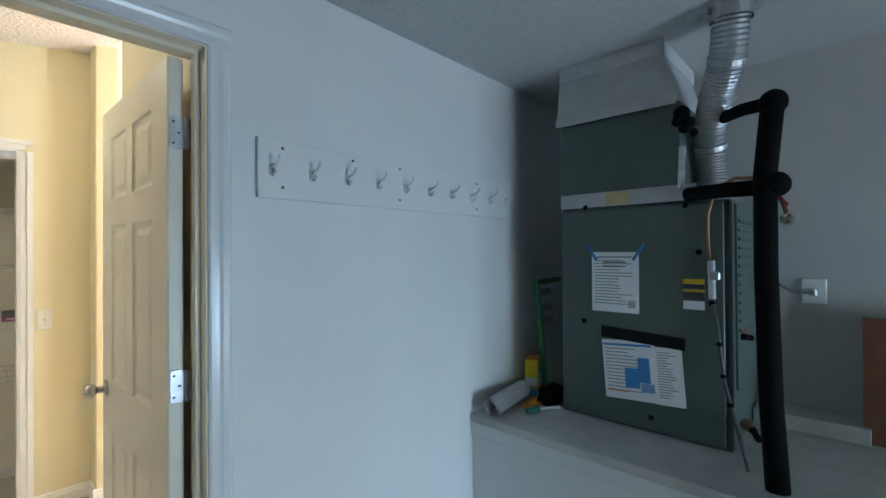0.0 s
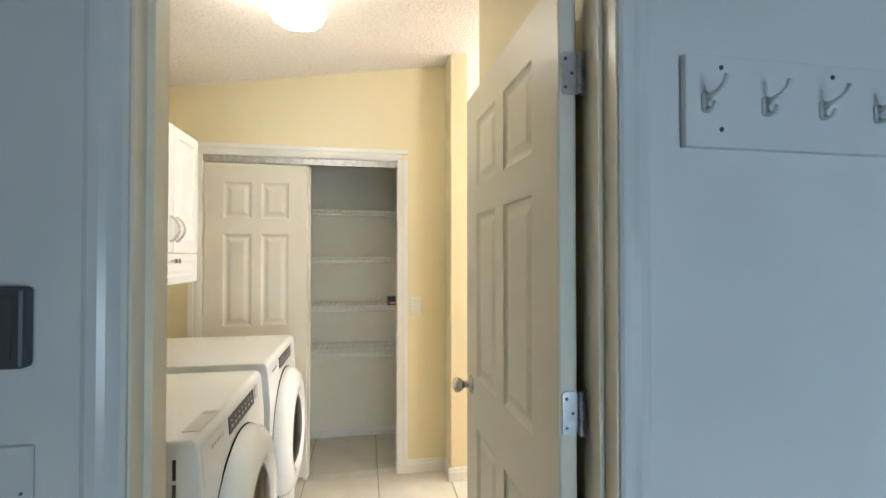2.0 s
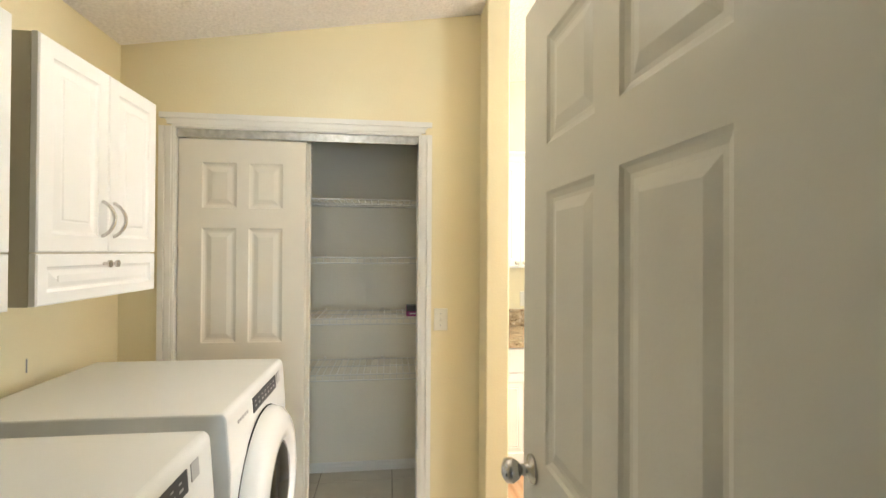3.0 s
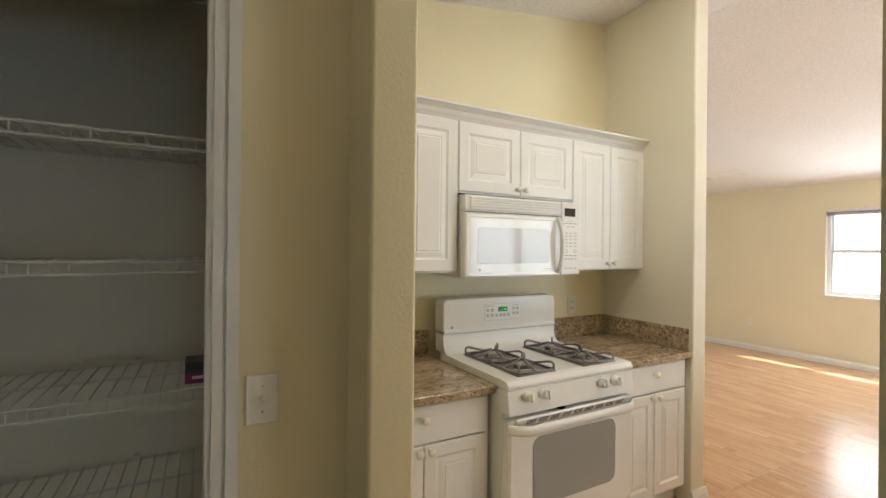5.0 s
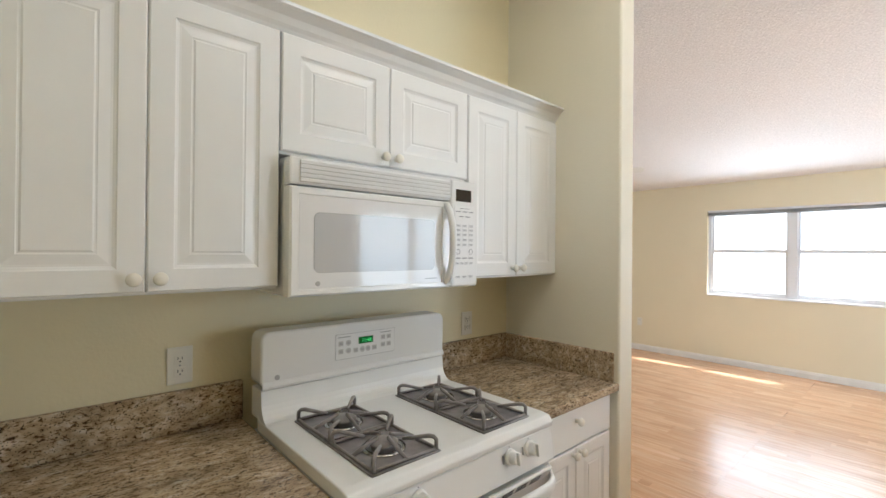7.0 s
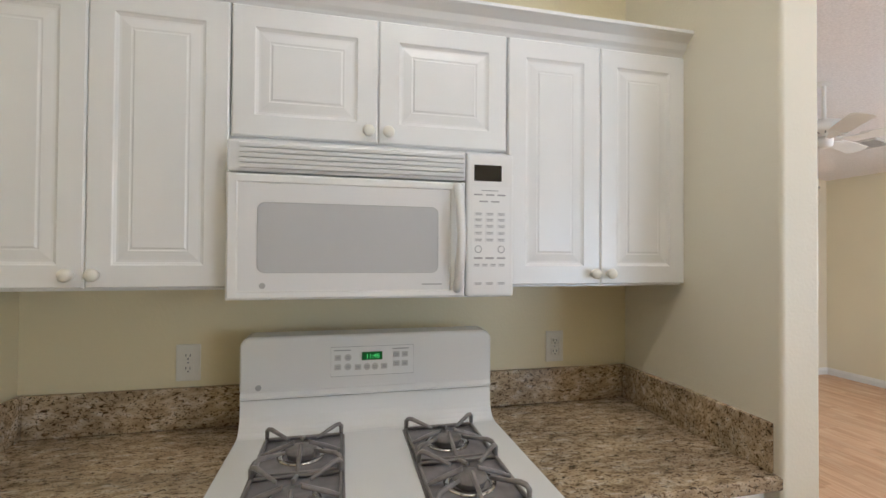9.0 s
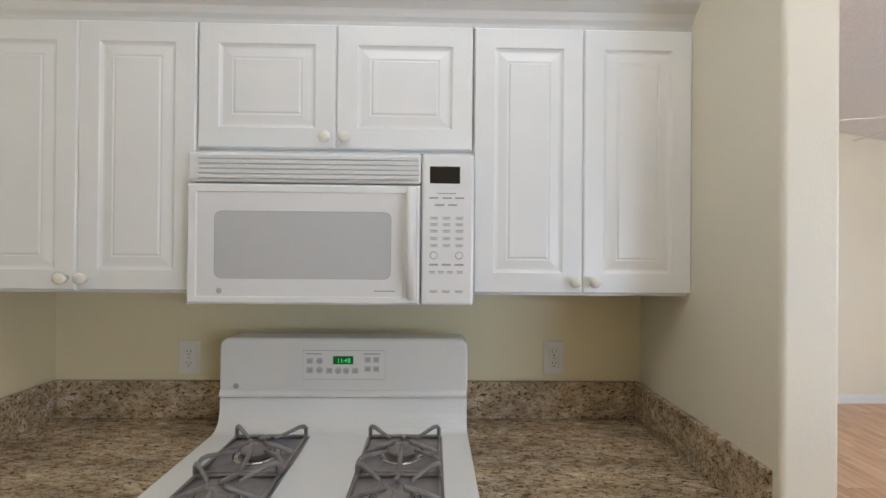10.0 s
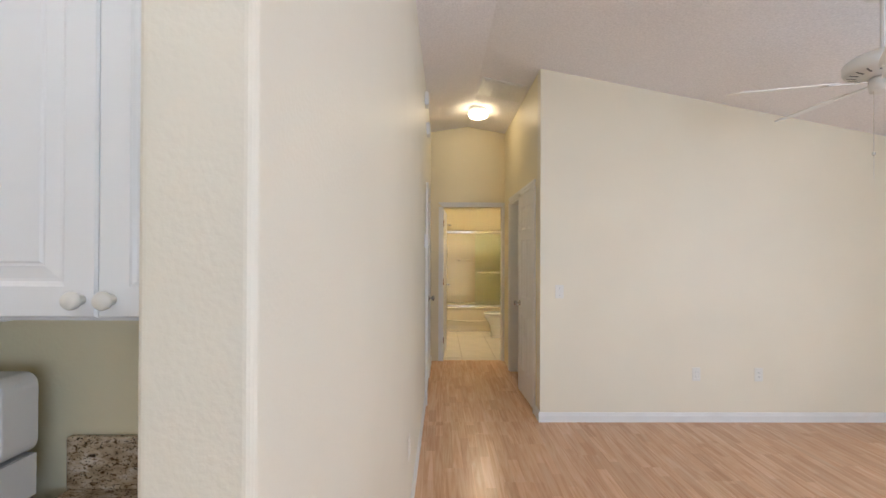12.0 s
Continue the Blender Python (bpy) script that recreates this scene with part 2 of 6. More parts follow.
# grey for shade put in as thin plates: finger pull, vent gaps
M_shade_grey = mat("painted_shade_grey", (0.55, 0.54, 0.50), 0.4, var=0.04)
M_red = glow("red_indicator", (1.0, 0.05, 0.08), 0.4)


# ---- builders ----
def box(bm, x0, x1, y0, y1, z0, z1):
    v = [bm.verts.new((x, y, z)) for z in (z0, z1) for y in (y0, y1) for x in (x0, x1)]
    for f in ((0, 2, 3, 1), (4, 5, 7, 6), (0, 1, 5, 4), (2, 6, 7, 3), (0, 4, 6, 2), (1, 3, 7, 5)):
        bm.faces.new([v[i] for i in f])
    return v


def finish(name, bm, material, smooth=False):
    bmesh.ops.recalc_face_normals(bm, faces=bm.faces)
    me = bpy.data.meshes.new(name)
    bm.to_mesh(me)
    bm.free()
    for m in (material if isinstance(material, (list, tuple)) else (material,)):
        me.materials.append(m)
    if smooth:
        for p in me.polygons:
            p.use_smooth = True
    return me


ORIGIN = {}


def part(name, bm, material, parent, label="", smooth=False):
    """One mesh, given in world coordinates, under a thing or a part."""
    at = ORIGIN.get(parent.name, Vector((0, 0, 0)))
    bmesh.ops.translate(bm, verts=bm.verts, vec=-at)
    ob = new(name, finish(name, bm, material, smooth))
    ob.parent = parent
    ORIGIN[ob.name] = at
    if label:
        ob["label"] = label
    return ob


def thing(name, at, label, category, group=""):
    ob = new(name)
    ob.location = at
    ob.empty_display_size = 0.1
    ORIGIN[ob.name] = Vector(at)
    return tagged(ob, label, category, group)


def solo(name, bm, material, label, category, group="", smooth=False):
    """A thing of one mesh, its origin at its base."""
    lo = [min(v.co[i] for v in bm.verts) for i in range(3)]
    hi = [max(v.co[i] for v in bm.verts) for i in range(3)]
    at = Vector(((lo[0] + hi[0]) / 2, (lo[1] + hi[1]) / 2, lo[2]))
    bmesh.ops.translate(bm, verts=bm.verts, vec=-at)
    ob = new(name, finish(name, bm, material, smooth))
    ob.location = at
    return tagged(ob, label, category, group)


def cube(*a):
    bm = bmesh.new()
    box(bm, *a)
    return bm


def tube(bm, pts, r, seg=8, closed=False):
    """A round bar along points; r may be a number or one for each point."""
    pts = [Vector(p) for p in pts]
    n = len(pts)
    rs = r if isinstance(r, (list, tuple)) else [r] * n
    rings, up = [], None
    for i, p in enumerate(pts):
        a = pts[(i - 1) % n] if closed or i else p
        b = pts[(i + 1) % n] if closed or i < n - 1 else p
        d = (b - a).normalized()
        if up is None:
            up = d.orthogonal().normalized()
        up = (up - d * up.dot(d)).normalized()
        side = d.cross(up)
        rings.append([bm.verts.new(p + (up * math.cos(t) + side * math.sin(t)) * rs[i])
                      for t in (2 * math.pi * k / seg for k in range(seg))])
    for i in range(n if closed else n - 1):
        A, B = rings[i], rings[(i + 1) % n]
        for k in range(seg):
            bm.faces.new((A[k], A[(k + 1) % seg], B[(k + 1) % seg], B[k]))
    if not closed:
        bm.faces.new(rings[0][::-1])
        bm.faces.new(rings[-1])
    return bm


def arc(a, b, bulge, n=10):
    """Points from a to b, bowed by the vector bulge."""
    a, b, bulge = Vector(a), Vector(b), Vector(bulge)
    return [a.lerp(b, i / n) + bulge * math.sin(math.pi * i / n) ** 0.7 for i in range(n + 1)]


def lathe(bm, profile, at, axis='Z', seg=20):
    """Turns (radius, height) pairs about an axis through a point."""
    turn = {'Z': Matrix.Identity(4), 'X': pose(0, 0, 0, 0, 90, 0), '-X': pose(0, 0, 0, 0, -90, 0),
            'Y': pose(0, 0, 0, -90, 0, 0), '-Y': pose(0, 0, 0, 90, 0, 0), '-Z': pose(0, 0, 0, 180, 0, 0)}[axis]
    m = Matrix.Translation(at) @ turn
    rings = []
    for r, h in profile:
        if r <= 1e-6:
            rings.append([bm.verts.new(m @ Vector((0, 0, h)))])
        else:
            rings.append([bm.verts.new(m @ Vector((r * math.cos(2 * math.pi * k / seg), r * math.sin(2 * math.pi * k / seg), h))) for k in range(seg)])
    for A, B in zip(rings, rings[1:]):
        for k in range(seg):
            q = [A[k % len(A)], A[(k + 1) % seg % len(A)], B[(k + 1) % seg % len(B)], B[k % len(B)]]
            q = [v for i, v in enumerate(q) if v not in q[:i]]
            if len(q) > 2:
                bm.faces.new(q)
    return bm


def panel_slab(w, h, t, panels, rings, edge=0.003, both=False):
    """A slab, x 0..w, z 0..h, front at y 0, back at y t, with moulded panels; rings: (inset, depth) from a panel's rim inwards."""
    bm = bmesh.new()

    def face(y0, s):
        xs = sorted({edge, w - edge, *[p[0] for p in panels], *[p[1] for p in panels]})
        zs = sorted({edge, h - edge, *[p[2] for p in panels], *[p[3] for p in panels]})
        grid = {(x, z): bm.verts.new((x, y0, z)) for x in xs for z in zs}
        for x0, x1 in zip(xs, xs[1:]):
            for z0, z1 in zip(zs, zs[1:]):
                q = [grid[x0, z0], grid[x1, z0], grid[x1, z1], grid[x0, z1]]
                hit = [p for p in panels if p[0] <= x0 and x1 <= p[1] and p[2] <= z0 and z1 <= p[3]]
                if not hit:
                    bm.faces.new(q)
                    continue
                for ins, dep in rings:
                    r = [bm.verts.new((x, y0 + s * dep, z)) for x, z in ((x0 + ins, z0 + ins), (x1 - ins, z0 + ins), (x1 - ins, z1 - ins), (x0 + ins, z1 - ins))]
                    for k in range(4):
                        bm.faces.new((q[k], q[(k + 1) % 4], r[(k + 1) % 4], r[k]))
                    q = r
                bm.faces.new(q)
        rim = [grid[x, zs[0]] for x in xs] + [grid[xs[-1], z] for z in zs[1:]] + [grid[x, zs[-1]] for x in xs[-2::-1]] + [grid[xs[0], z] for z in zs[-2:0:-1]]
        return rim

    def outer(rim, y):
        out = []
        for v in rim:
            x = 0 if v.co.x <= edge + 1e-6 else w if v.co.x >= w - edge - 1e-6 else v.co.x
            z = 0 if v.co.z <= edge + 1e-6 else h if v.co.z >= h - edge - 1e-6 else v.co.z
            out.append(bm.verts.new((x, y, z)))
        return out

    def bridge(A, B):
        for k in range(len(A)):
            bm.faces.new((A[k], A[(k + 1) % len(A)], B[(k + 1) % len(B)], B[k]))

    rim = face(0, 1)
    o1 = outer(rim, edge)
    bridge(rim, o1)
    if both:
        rim2 = face(t, -1)
        o2 = outer(rim2, t - edge)
        bridge(o1, o2)
        bridge(o2, rim2)
    else:
        o2 = outer(rim, t)
        bridge(o1, o2)
        bm.faces.new(o2)
    return bm


def moved(bm, m):
    bmesh.ops.transform(bm, matrix=m, verts=bm.verts)
    return bm


def prism(outline, a, b, axis='y', bevel=0.0, seg=2):
    """Extrudes an outline between a and b. axis y: outline in x, z; axis x: in y, z; axis z: in x, y."""
    bm = bmesh.new()
    put = {'y': lambda p, q: (p[0], q, p[1]), 'x': lambda p, q: (q, p[0], p[1]), 'z': lambda p, q: (p[0], p[1], q)}[axis]
    A = [bm.verts.new(put(p, a)) for p in outline]
    B = [bm.verts.new(put(p, b)) for p in outline]
    n = len(A)
    for k in range(n):
        bm.faces.new((A[k], A[(k + 1) % n], B[(k + 1) % n], B[k]))
    bm.faces.new(A[::-1])
    bm.faces.new(B)
    bmesh.ops.recalc_face_normals(bm, faces=bm.faces)
    if bevel:
        bmesh.ops.bevel(bm, geom=bm.edges[:], offset=bevel, segments=seg, affect='EDGES', profile=0.5)
    return bm


def lettering(name, words, size, m, material, parent):
    """Words in the built-in font as a flat mesh; m places its lower left corner in the world."""
    cu = bpy.data.curves.new(name, 'FONT')
    cu.body, cu.size, cu.extrude = words, size, 0.0004
    ob = bpy.data.objects.new(name, cu)
    me = bpy.data.meshes.new_from_object(ob)
    bpy.data.objects.remove(ob)
    bpy.data.curves.remove(cu)
    bm = bmesh.new()
    bm.from_mesh(me)
    bpy.data.meshes.remove(me)
    moved(bm, m)
    return part(name, bm, material, parent)


def rounded_plate(x0, x1, z0, z1, y0, y1, r, n=6):
    """A plate with round corners in the x-z plane."""
    pts = []
    for cx, cz, a0 in ((x1 - r, z1 - r, 0), (x0 + r, z1 - r, 90), (x0 + r, z0 + r, 180), (x1 - r, z0 + r, 270)):
        for k in range(n + 1):
            a = radians(a0 + 90 * k / n)
            pts.append((cx + r * math.cos(a), cz + r * math.sin(a)))
    return prism(pts, y0, y1, 'y')


def bevelled(x0, x1, y0, y1, z0, z1, r=0.004, seg=2):
    bm = bmesh.new()
    box(bm, x0, x1, y0, y1, z0, z1)
    bmesh.ops.recalc_face_normals(bm, faces=bm.faces)
    bmesh.ops.bevel(bm, geom=bm.edges[:], offset=r, segments=seg, affect='EDGES', profile=0.5)
    return bm


def structure(name, bm, material, label, category):
    ob = new(name, finish(name, bm, material))
    return tagged(ob, label, category, kind="structure")


RIDGE_X, RIDGE_Z, PITCH = 3.995, 3.145, 0.154


def zc(x):
    """Height of the vaulted ceiling."""
    return RIDGE_Z - (PITCH if x < RIDGE_X else 0.19) * abs(x - RIDGE_X)


def wall(bm, x0, x1, y0, y1, z0=0.0, z1=None):
    """A box of wall; without z1 it reaches the vaulted ceiling."""
    if z1 is not None:
        box(bm, x0, x1, y0, y1, z0, z1)
        return
    cuts = [x0] + ([RIDGE_X] if x0 < RIDGE_X < x1 else []) + [x1]
    for a, b in zip(cuts, cuts[1:]):
        v = box(bm, a, b, y0, y1, z0, 1)
        for q in v[4:]:
            q.co.z = zc(q.co.x) + 0.01


def wall_end(x0, x1, y0, y1, r=0.012, n=5, lean=0.0, splay=0.0):
    """A wall that runs along y, its free end at y0 finished with bullnose corners; splay: how far its low-x face has drifted at y1."""
    pts = [(x1, y1), (x0 + splay, y1)]
    for cx, a0 in ((x0 + r, 180), (x1 - r, 270)):
        for k in range(n + 1):
            a = radians(a0 + 90 * k / n)
            pts.append((cx + r * math.cos(a), y0 + r + r * math.sin(a)))
    bm = bmesh.new()
    lo = [bm.verts.new((x + max(0, y - y0) * lean, y, 0)) for x, y in pts]
    hi = [bm.verts.new((x + max(0, y - y0) * lean, y, zc(x) + 0.01)) for x, y in pts]
    for k in range(len(pts)):
        j = (k + 1) % len(pts)
        bm.faces.new((lo[k], lo[j], hi[j], hi[k]))
    bm.faces.new(lo[::-1])
    bm.faces.new(hi)
    return bm


# ---- the large structure ----
GY0, GY1 = 2.825, 2.945          # wall between garage and house
DX0, DX1, DH = 0.294, 1.106, 2.03  # garage entry door opening
CY = 4.99                        # closet front
SX0, SX1 = 1.181, 1.299          # wall between laundry and kitchen
KY = 6.05                        # kitchen back wall
EX0, EX1, EY = 3.310, 3.432, 5.39  # wall at the kitchen's end
WX = 8.05                        # window wall
LY = 8.745                       # living room far wall
HX = 4.487                       # hall right wall
HY = 10.86                       # hall end
LX = -0.595                      # laundry outer wall
JX, JY, NY = 1.142, 3.957, 4.83   # wall face behind the entry door, opening from the laundry to the kitchen

bm = bmesh.new()
wall(bm, -2.6, DX0 - 0.02, GY0, GY0 + 0.06, 0, 2.4)
wall(bm, DX1 + 0.02, 3.27, GY0, GY0 + 0.06, 0, 2.4)
wall(bm, DX0 - 0.02, DX1 + 0.02, GY0, GY0 + 0.06, DH + 0.02, 2.4)
structure("wall_garage_north", bm, M_garage, "white painted garage wall beside the entry door", "wall")
bm = bmesh.new()
wall(bm, LX - 0.12, DX0 - 0.02, GY0 + 0.06, GY1)
wall(bm, DX1 + 0.02, 3.27, GY0 + 0.06, GY1)
wall(bm, DX0 - 0.02, DX1 + 0.02, GY0 + 0.06, GY1, DH + 0.02)
structure("wall_laundry_south", bm, M_yellow, "cream yellow wall round the garage entry door", "wall")
bm = bmesh.new()
wall(bm, 3.10, 3.27, -2.42, GY0, 0, 2.4)
structure("wall_garage_east", bm, M_greywall, "plain grey garage wall behind the furnace", "wall")
# unseen wall, coloured grey so that less light bounces back
bm = bmesh.new()
wall(bm, -2.72, -2.6, -2.42, GY0 + 0.06, 0, 2.4)
structure("wall_garage_west", bm, M_greywall, "unseen garage wall, greyed to lower the bounced light", "wall")
# unseen wall; opening assumed for the lamp, grey lowers the bounced light
bm = bmesh.new()
wall(bm, -2.6, 0.93, -2.42, -2.3, 0, 2.4)
wall(bm, 2.57, 3.10, -2.42, -2.3, 0, 2.4)
wall(bm, 0.93, 2.57, -2.42, -2.3, 1.26, 2.4)
structure("wall_garage_south", bm, M_concrete, "unseen grey garage wall with an assumed low opening", "wall")
bm = bmesh.new()
box(bm, -2.72, 3.27, -2.42, GY0 + 0.06, 2.31, 2.40)
structure("ceiling_garage", bm, M_garceil, "white textured garage ceiling", "ceiling")
bm = bmesh.new()
box(bm, -2.72, 3.27, -2.42, GY1 - 0.03, -0.12, -0.02)
structure("floor_garage", bm, M_concrete, "grey concrete garage floor", "floor")

bm = bmesh.new()
wall(bm, LX - 0.12, LX, GY1, KY + 0.1)
structure("wall_laundry_west", bm, M_yellow, "cream yellow laundry wall behind the washer", "wall")
CO0, CO1, CH = -0.342, 0.852, 2.05
bm = bmesh.new()
wall(bm, LX, CO0 - 0.015, CY, CY + 0.11)
wall(bm, CO1 + 0.015, SX0, CY, CY + 0.11)
wall(bm, CO0 - 0.015, CO1 + 0.015, CY, CY + 0.11, CH + 0.015)
structure("wall_closet_front", bm, M_yellow, "cream yellow wall round the closet opening", "wall")
bm = bmesh.new()
wall(bm, LX, SX0, 5.66, 5.76)
structure("wall_closet_back", bm, M_closet, "pale wall at the back of the closet", "wall")
structure("wall_kitchen_west", wall_end(SX0, SX1, NY, KY, 0.01), M_yellow, "cream yellow wall end beside the kitchen counter", "wall")
bm = bmesh.new()
wall(bm, JX, SX1, GY1, JY)
structure("wall_laundry_east", bm, M_yellow, "cream yellow laundry wall behind the open door", "wall")
bm = bmesh.new()
wall(bm, LX, EX1, KY, KY + 0.1)
structure("wall_kitchen_north", bm, M_yellow_daylit, "cream yellow wall behind the kitchen range", "wall")
structure("wall_hall_west", wall_end(EX0, EX1, EY, HY, lean=0.012, splay=0.10), M_offwhite, "pale cream wall between kitchen and hall", "wall")
bm = bmesh.new()
wall(bm, HX, WX, LY, LY + 0.12)
structure("wall_living_north", bm, M_cream, "pale cream living room wall", "wall")
WY0, WY1, WZ0, WZ1 = 4.758, 6.547, 0.888, 2.018
bm = bmesh.new()
wall(bm, WX, WX + 0.15, 1.28, WY0)
wall(bm, WX, WX + 0.15, WY1, LY + 0.12)
wall(bm, WX, WX + 0.15, WY0, WY1, 0, WZ0)
wall(bm, WX, WX + 0.15, WY0, WY1, WZ1)
structure("wall_living_east", bm, M_peach, "peach cream wall with the living room window", "wall")
bm = bmesh.new()
wall(bm, 3.27, 4.6, 1.28, 1.4)
wall(bm, 6.6, WX, 1.28, 1.4)
wall(bm, 4.6, 6.6, 1.28, 1.4, 2.08)
wall(bm, 3.15, 3.27, 1.28, GY1, 2.4)
wall(bm, 3.27, 3.29, 1.4, GY1)
structure("wall_living_south", bm, M_cream, "pale cream wall round the patio door", "wall")
bm = bmesh.new()
wall(bm, HX, HX + 0.1, LY + 0.12, 8.99)
wall(bm, HX, HX + 0.1, 8.99, 9.63, 2.06)
wall(bm, HX, HX + 0.1, 9.63, 9.75)
wall(bm, HX, HX + 0.1, 9.75, 10.35, 2.06)
wall(bm, HX, HX + 0.1, 10.35, HY)
structure("wall_hall_east", bm, M_yellow, "cream yellow hall wall with two doorways", "wall")
bm = bmesh.new()
wall(bm, EX0, 3.65, HY, HY + 0.11)
wall(bm, 4.466, HX + 0.4, HY, HY + 0.11)
wall(bm, 3.65, 4.466, HY, HY + 0.11, 2.06)
structure("wall_hall_end", bm, M_yellow, "cream yellow wall round the bathroom doorway", "wall")
bm = bmesh.new()
wall(bm, 3.3, 3.42, HY + 0.11, 14.0, 0, 2.6)
wall(bm, 5.0, 5.12, HY + 0.11, 14.0, 0, 2.6)
wall(bm, 3.42, 5.0, 13.88, 14.0, 0, 2.6)
structure("wall_bathroom", bm, M_yellow, "golden yellow bathroom walls", "wall")
bm = bmesh.new()
box(bm, 3.3, 5.12, HY + 0.11, 14.0, 2.44, 2.54)
structure("ceiling_bathroom", bm, M_ceil, "white bathroom ceiling", "ceiling")

bm = bmesh.new()
for a, b, y0, y1 in ((LX - 0.12, RIDGE_X, GY0 + 0.06, HY + 0.11), (RIDGE_X, WX + 0.15, 1.28, HY + 0.11), (3.15, RIDGE_X, 1.28, GY0 + 0.06)):
    v = box(bm, a, b, y0, y1, 0, 0.1)
    for q in v:
        q.co.z += zc(q.co.x)
structure("ceiling", bm, M_ceil, "white knockdown-textured vaulted ceiling", "ceiling")

bm = bmesh.new()
box(bm, LX - 0.12, SX1 - 0.01, GY0, KY + 0.1, -0.1, -0.006)
box(bm, 3.3, 5.12, HY + 0.03, 14.0, -0.1, -0.006)
floor_ob = structure("floor", bm, M_grout, "cream floor tiles with tan grout", "floor")
bm = bmesh.new()
box(bm, SX1 - 0.01, WX, GY1, KY, -0.1, -0.006)
box(bm, 3.27, WX, 1.28, GY1, -0.1, -0.006)
box(bm, EX0, WX, KY, HY + 0.03, -0.1, -0.006)
laminate_ob = structure("floor_laminate", bm, M_underlay, "light oak laminate plank floor", "floor")
bm = bmesh.new()
box(bm, -300, 300, -300, 300, -0.4, -0.14)
structure("ground", bm, M_grass, "green lawn round the house", "ground")


# ---- trim, doors and windows ----
def on_ceiling(x0, x1, y0, y1, d0, d1):
    """A slab that hangs under the vaulted ceiling, from d0 to d1 below it."""
    q = bmesh.new()
    for v in box(q, x0, x1, y0, y1, 0, 1):
        v.co.z = zc(v.co.x) - (d1 if v.co.z > 0.5 else d0)
    return q


def strips_y(bm, x0, x1, y, s, z0, z1, flip=False):
    """A moulded casing leg on a wall face at y, standing out towards s; thick edge outside."""
    a, b = (x1, x0) if flip else (x0, x1)
    w = b - a
    for f0, f1, d in ((0.0, 0.40, 0.018), (0.40, 0.52, 0.011), (0.52, 0.84, 0.014), (0.84, 1.0, 0.009)):
        p, q = sorted((a + w * f0, a + w * f1))
        box(bm, p, q, min(y, y + s * d), max(y, y + s * d), z0, z1)


def casing_y(name, x0, x1, h, y, s, material, label, w=0.06):
    x0, x1, h = x0 - 0.004, x1 + 0.004, h + 0.004
    bm = bmesh.new()
    strips_y(bm, x0 - w, x0, y, s, 0, h)
    strips_y(bm, x1, x1 + w, y, s, 0, h, flip=True)
    for f0, f1, d in ((0.60, 1.0, 0.018), (0.48, 0.60, 0.011), (0.16, 0.48, 0.014), (0.0, 0.16, 0.009)):
        box(bm, x0 - w * f1, x1 + w * f1, min(y, y + s * d), max(y, y + s * d), h + w * f0, h + w * f1)
    return structure(name, bm, material, label, "trim")


def casing_x(name, y0, y1, h, x, s, material, label, w=0.06):
    y0, y1, h = y0 - 0.004, y1 + 0.004, h + 0.004
    bm = bmesh.new()
    for f0, f1, d in ((0.60, 1.0, 0.018), (0.48, 0.60, 0.011), (0.16, 0.48, 0.014), (0.0, 0.16, 0.009)):
        p, q = min(x, x + s * d), max(x, x + s * d)
        box(bm, p, q, y0 - w * f1, y0 - w * f0, 0, h)
        box(bm, p, q, y1 + w * f0, y1 + w * f1, 0, h)
        box(bm, p, q, y0 - w * f1, y1 + w * f1, h + w * f0, h + w * f1)
    return structure(name, bm, material, label, "trim")


SIX = [(0.14, 0.345, 0.25, 0.80), (0.417, 0.622, 0.25, 0.80), (0.14, 0.345, 0.98, 1.56), (0.417, 0.622, 0.98, 1.56),
       (0.14, 0.345, 1.66, 1.89), (0.417, 0.622, 1.66, 1.89)]
MOULD = [(0.006, 0.005), (0.016, 0.009), (0.024, 0.009), (0.046, 0.003)]


def six_panels(w, h):
    return [(a * w / 0.762, b * w / 0.762, c * h / 2.01, d * h / 2.01) for a, b, c, d in SIX]


def knob_set(parent, x, y, z, axis, material=M_steel):
    bm = bmesh.new()
    lathe(bm, [(0.0, 0), (0.032, 0.0), (0.032, 0.006), (0.014, 0.012), (0.012, 0.03), (0.02, 0.036), (0.028, 0.05), (0.026, 0.064), (0.012, 0.072), (0, 0.073)], (x, y, z), axis)
    return part("door_knob", bm, material, parent, "round brushed nickel knob", smooth=True)


# entry door, hinged on the right jamb and standing open into the laundry
bm = bmesh.new()
box(bm, DX0 - 0.02, DX0, GY0 - 0.0015, GY1 + 0.0015, 0, DH)
box(bm, DX1, DX1 + 0.02, GY0 - 0.0015, GY1 + 0.0015, 0, DH)
box(bm, DX0 - 0.02, DX1 + 0.02, GY0 - 0.0015, GY1 + 0.0015, DH, DH + 0.02)
box(bm, DX0, DX0 + 0.012, GY0 + 0.04, GY0 + 0.075, 0, DH)
box(bm, DX1 - 0.012, DX1, GY0 + 0.04, GY0 + 0.075, 0, DH)
box(bm, DX0 + 0.012, DX1 - 0.012, GY0 + 0.04, GY0 + 0.075, DH - 0.012, DH)
structure("trim_entry_jamb", bm, M_jamb, "almond painted door jamb with a stop", "trim")
SOFT = [(0.0, 0.0), (0.0, 0.008), (0.006, 0.012), (0.018, 0.0125), (0.026, 0.0135), (0.036, 0.017), (0.050, 0.0175), (0.057, 0.015), (0.060, 0.010), (0.060, 0.0)]
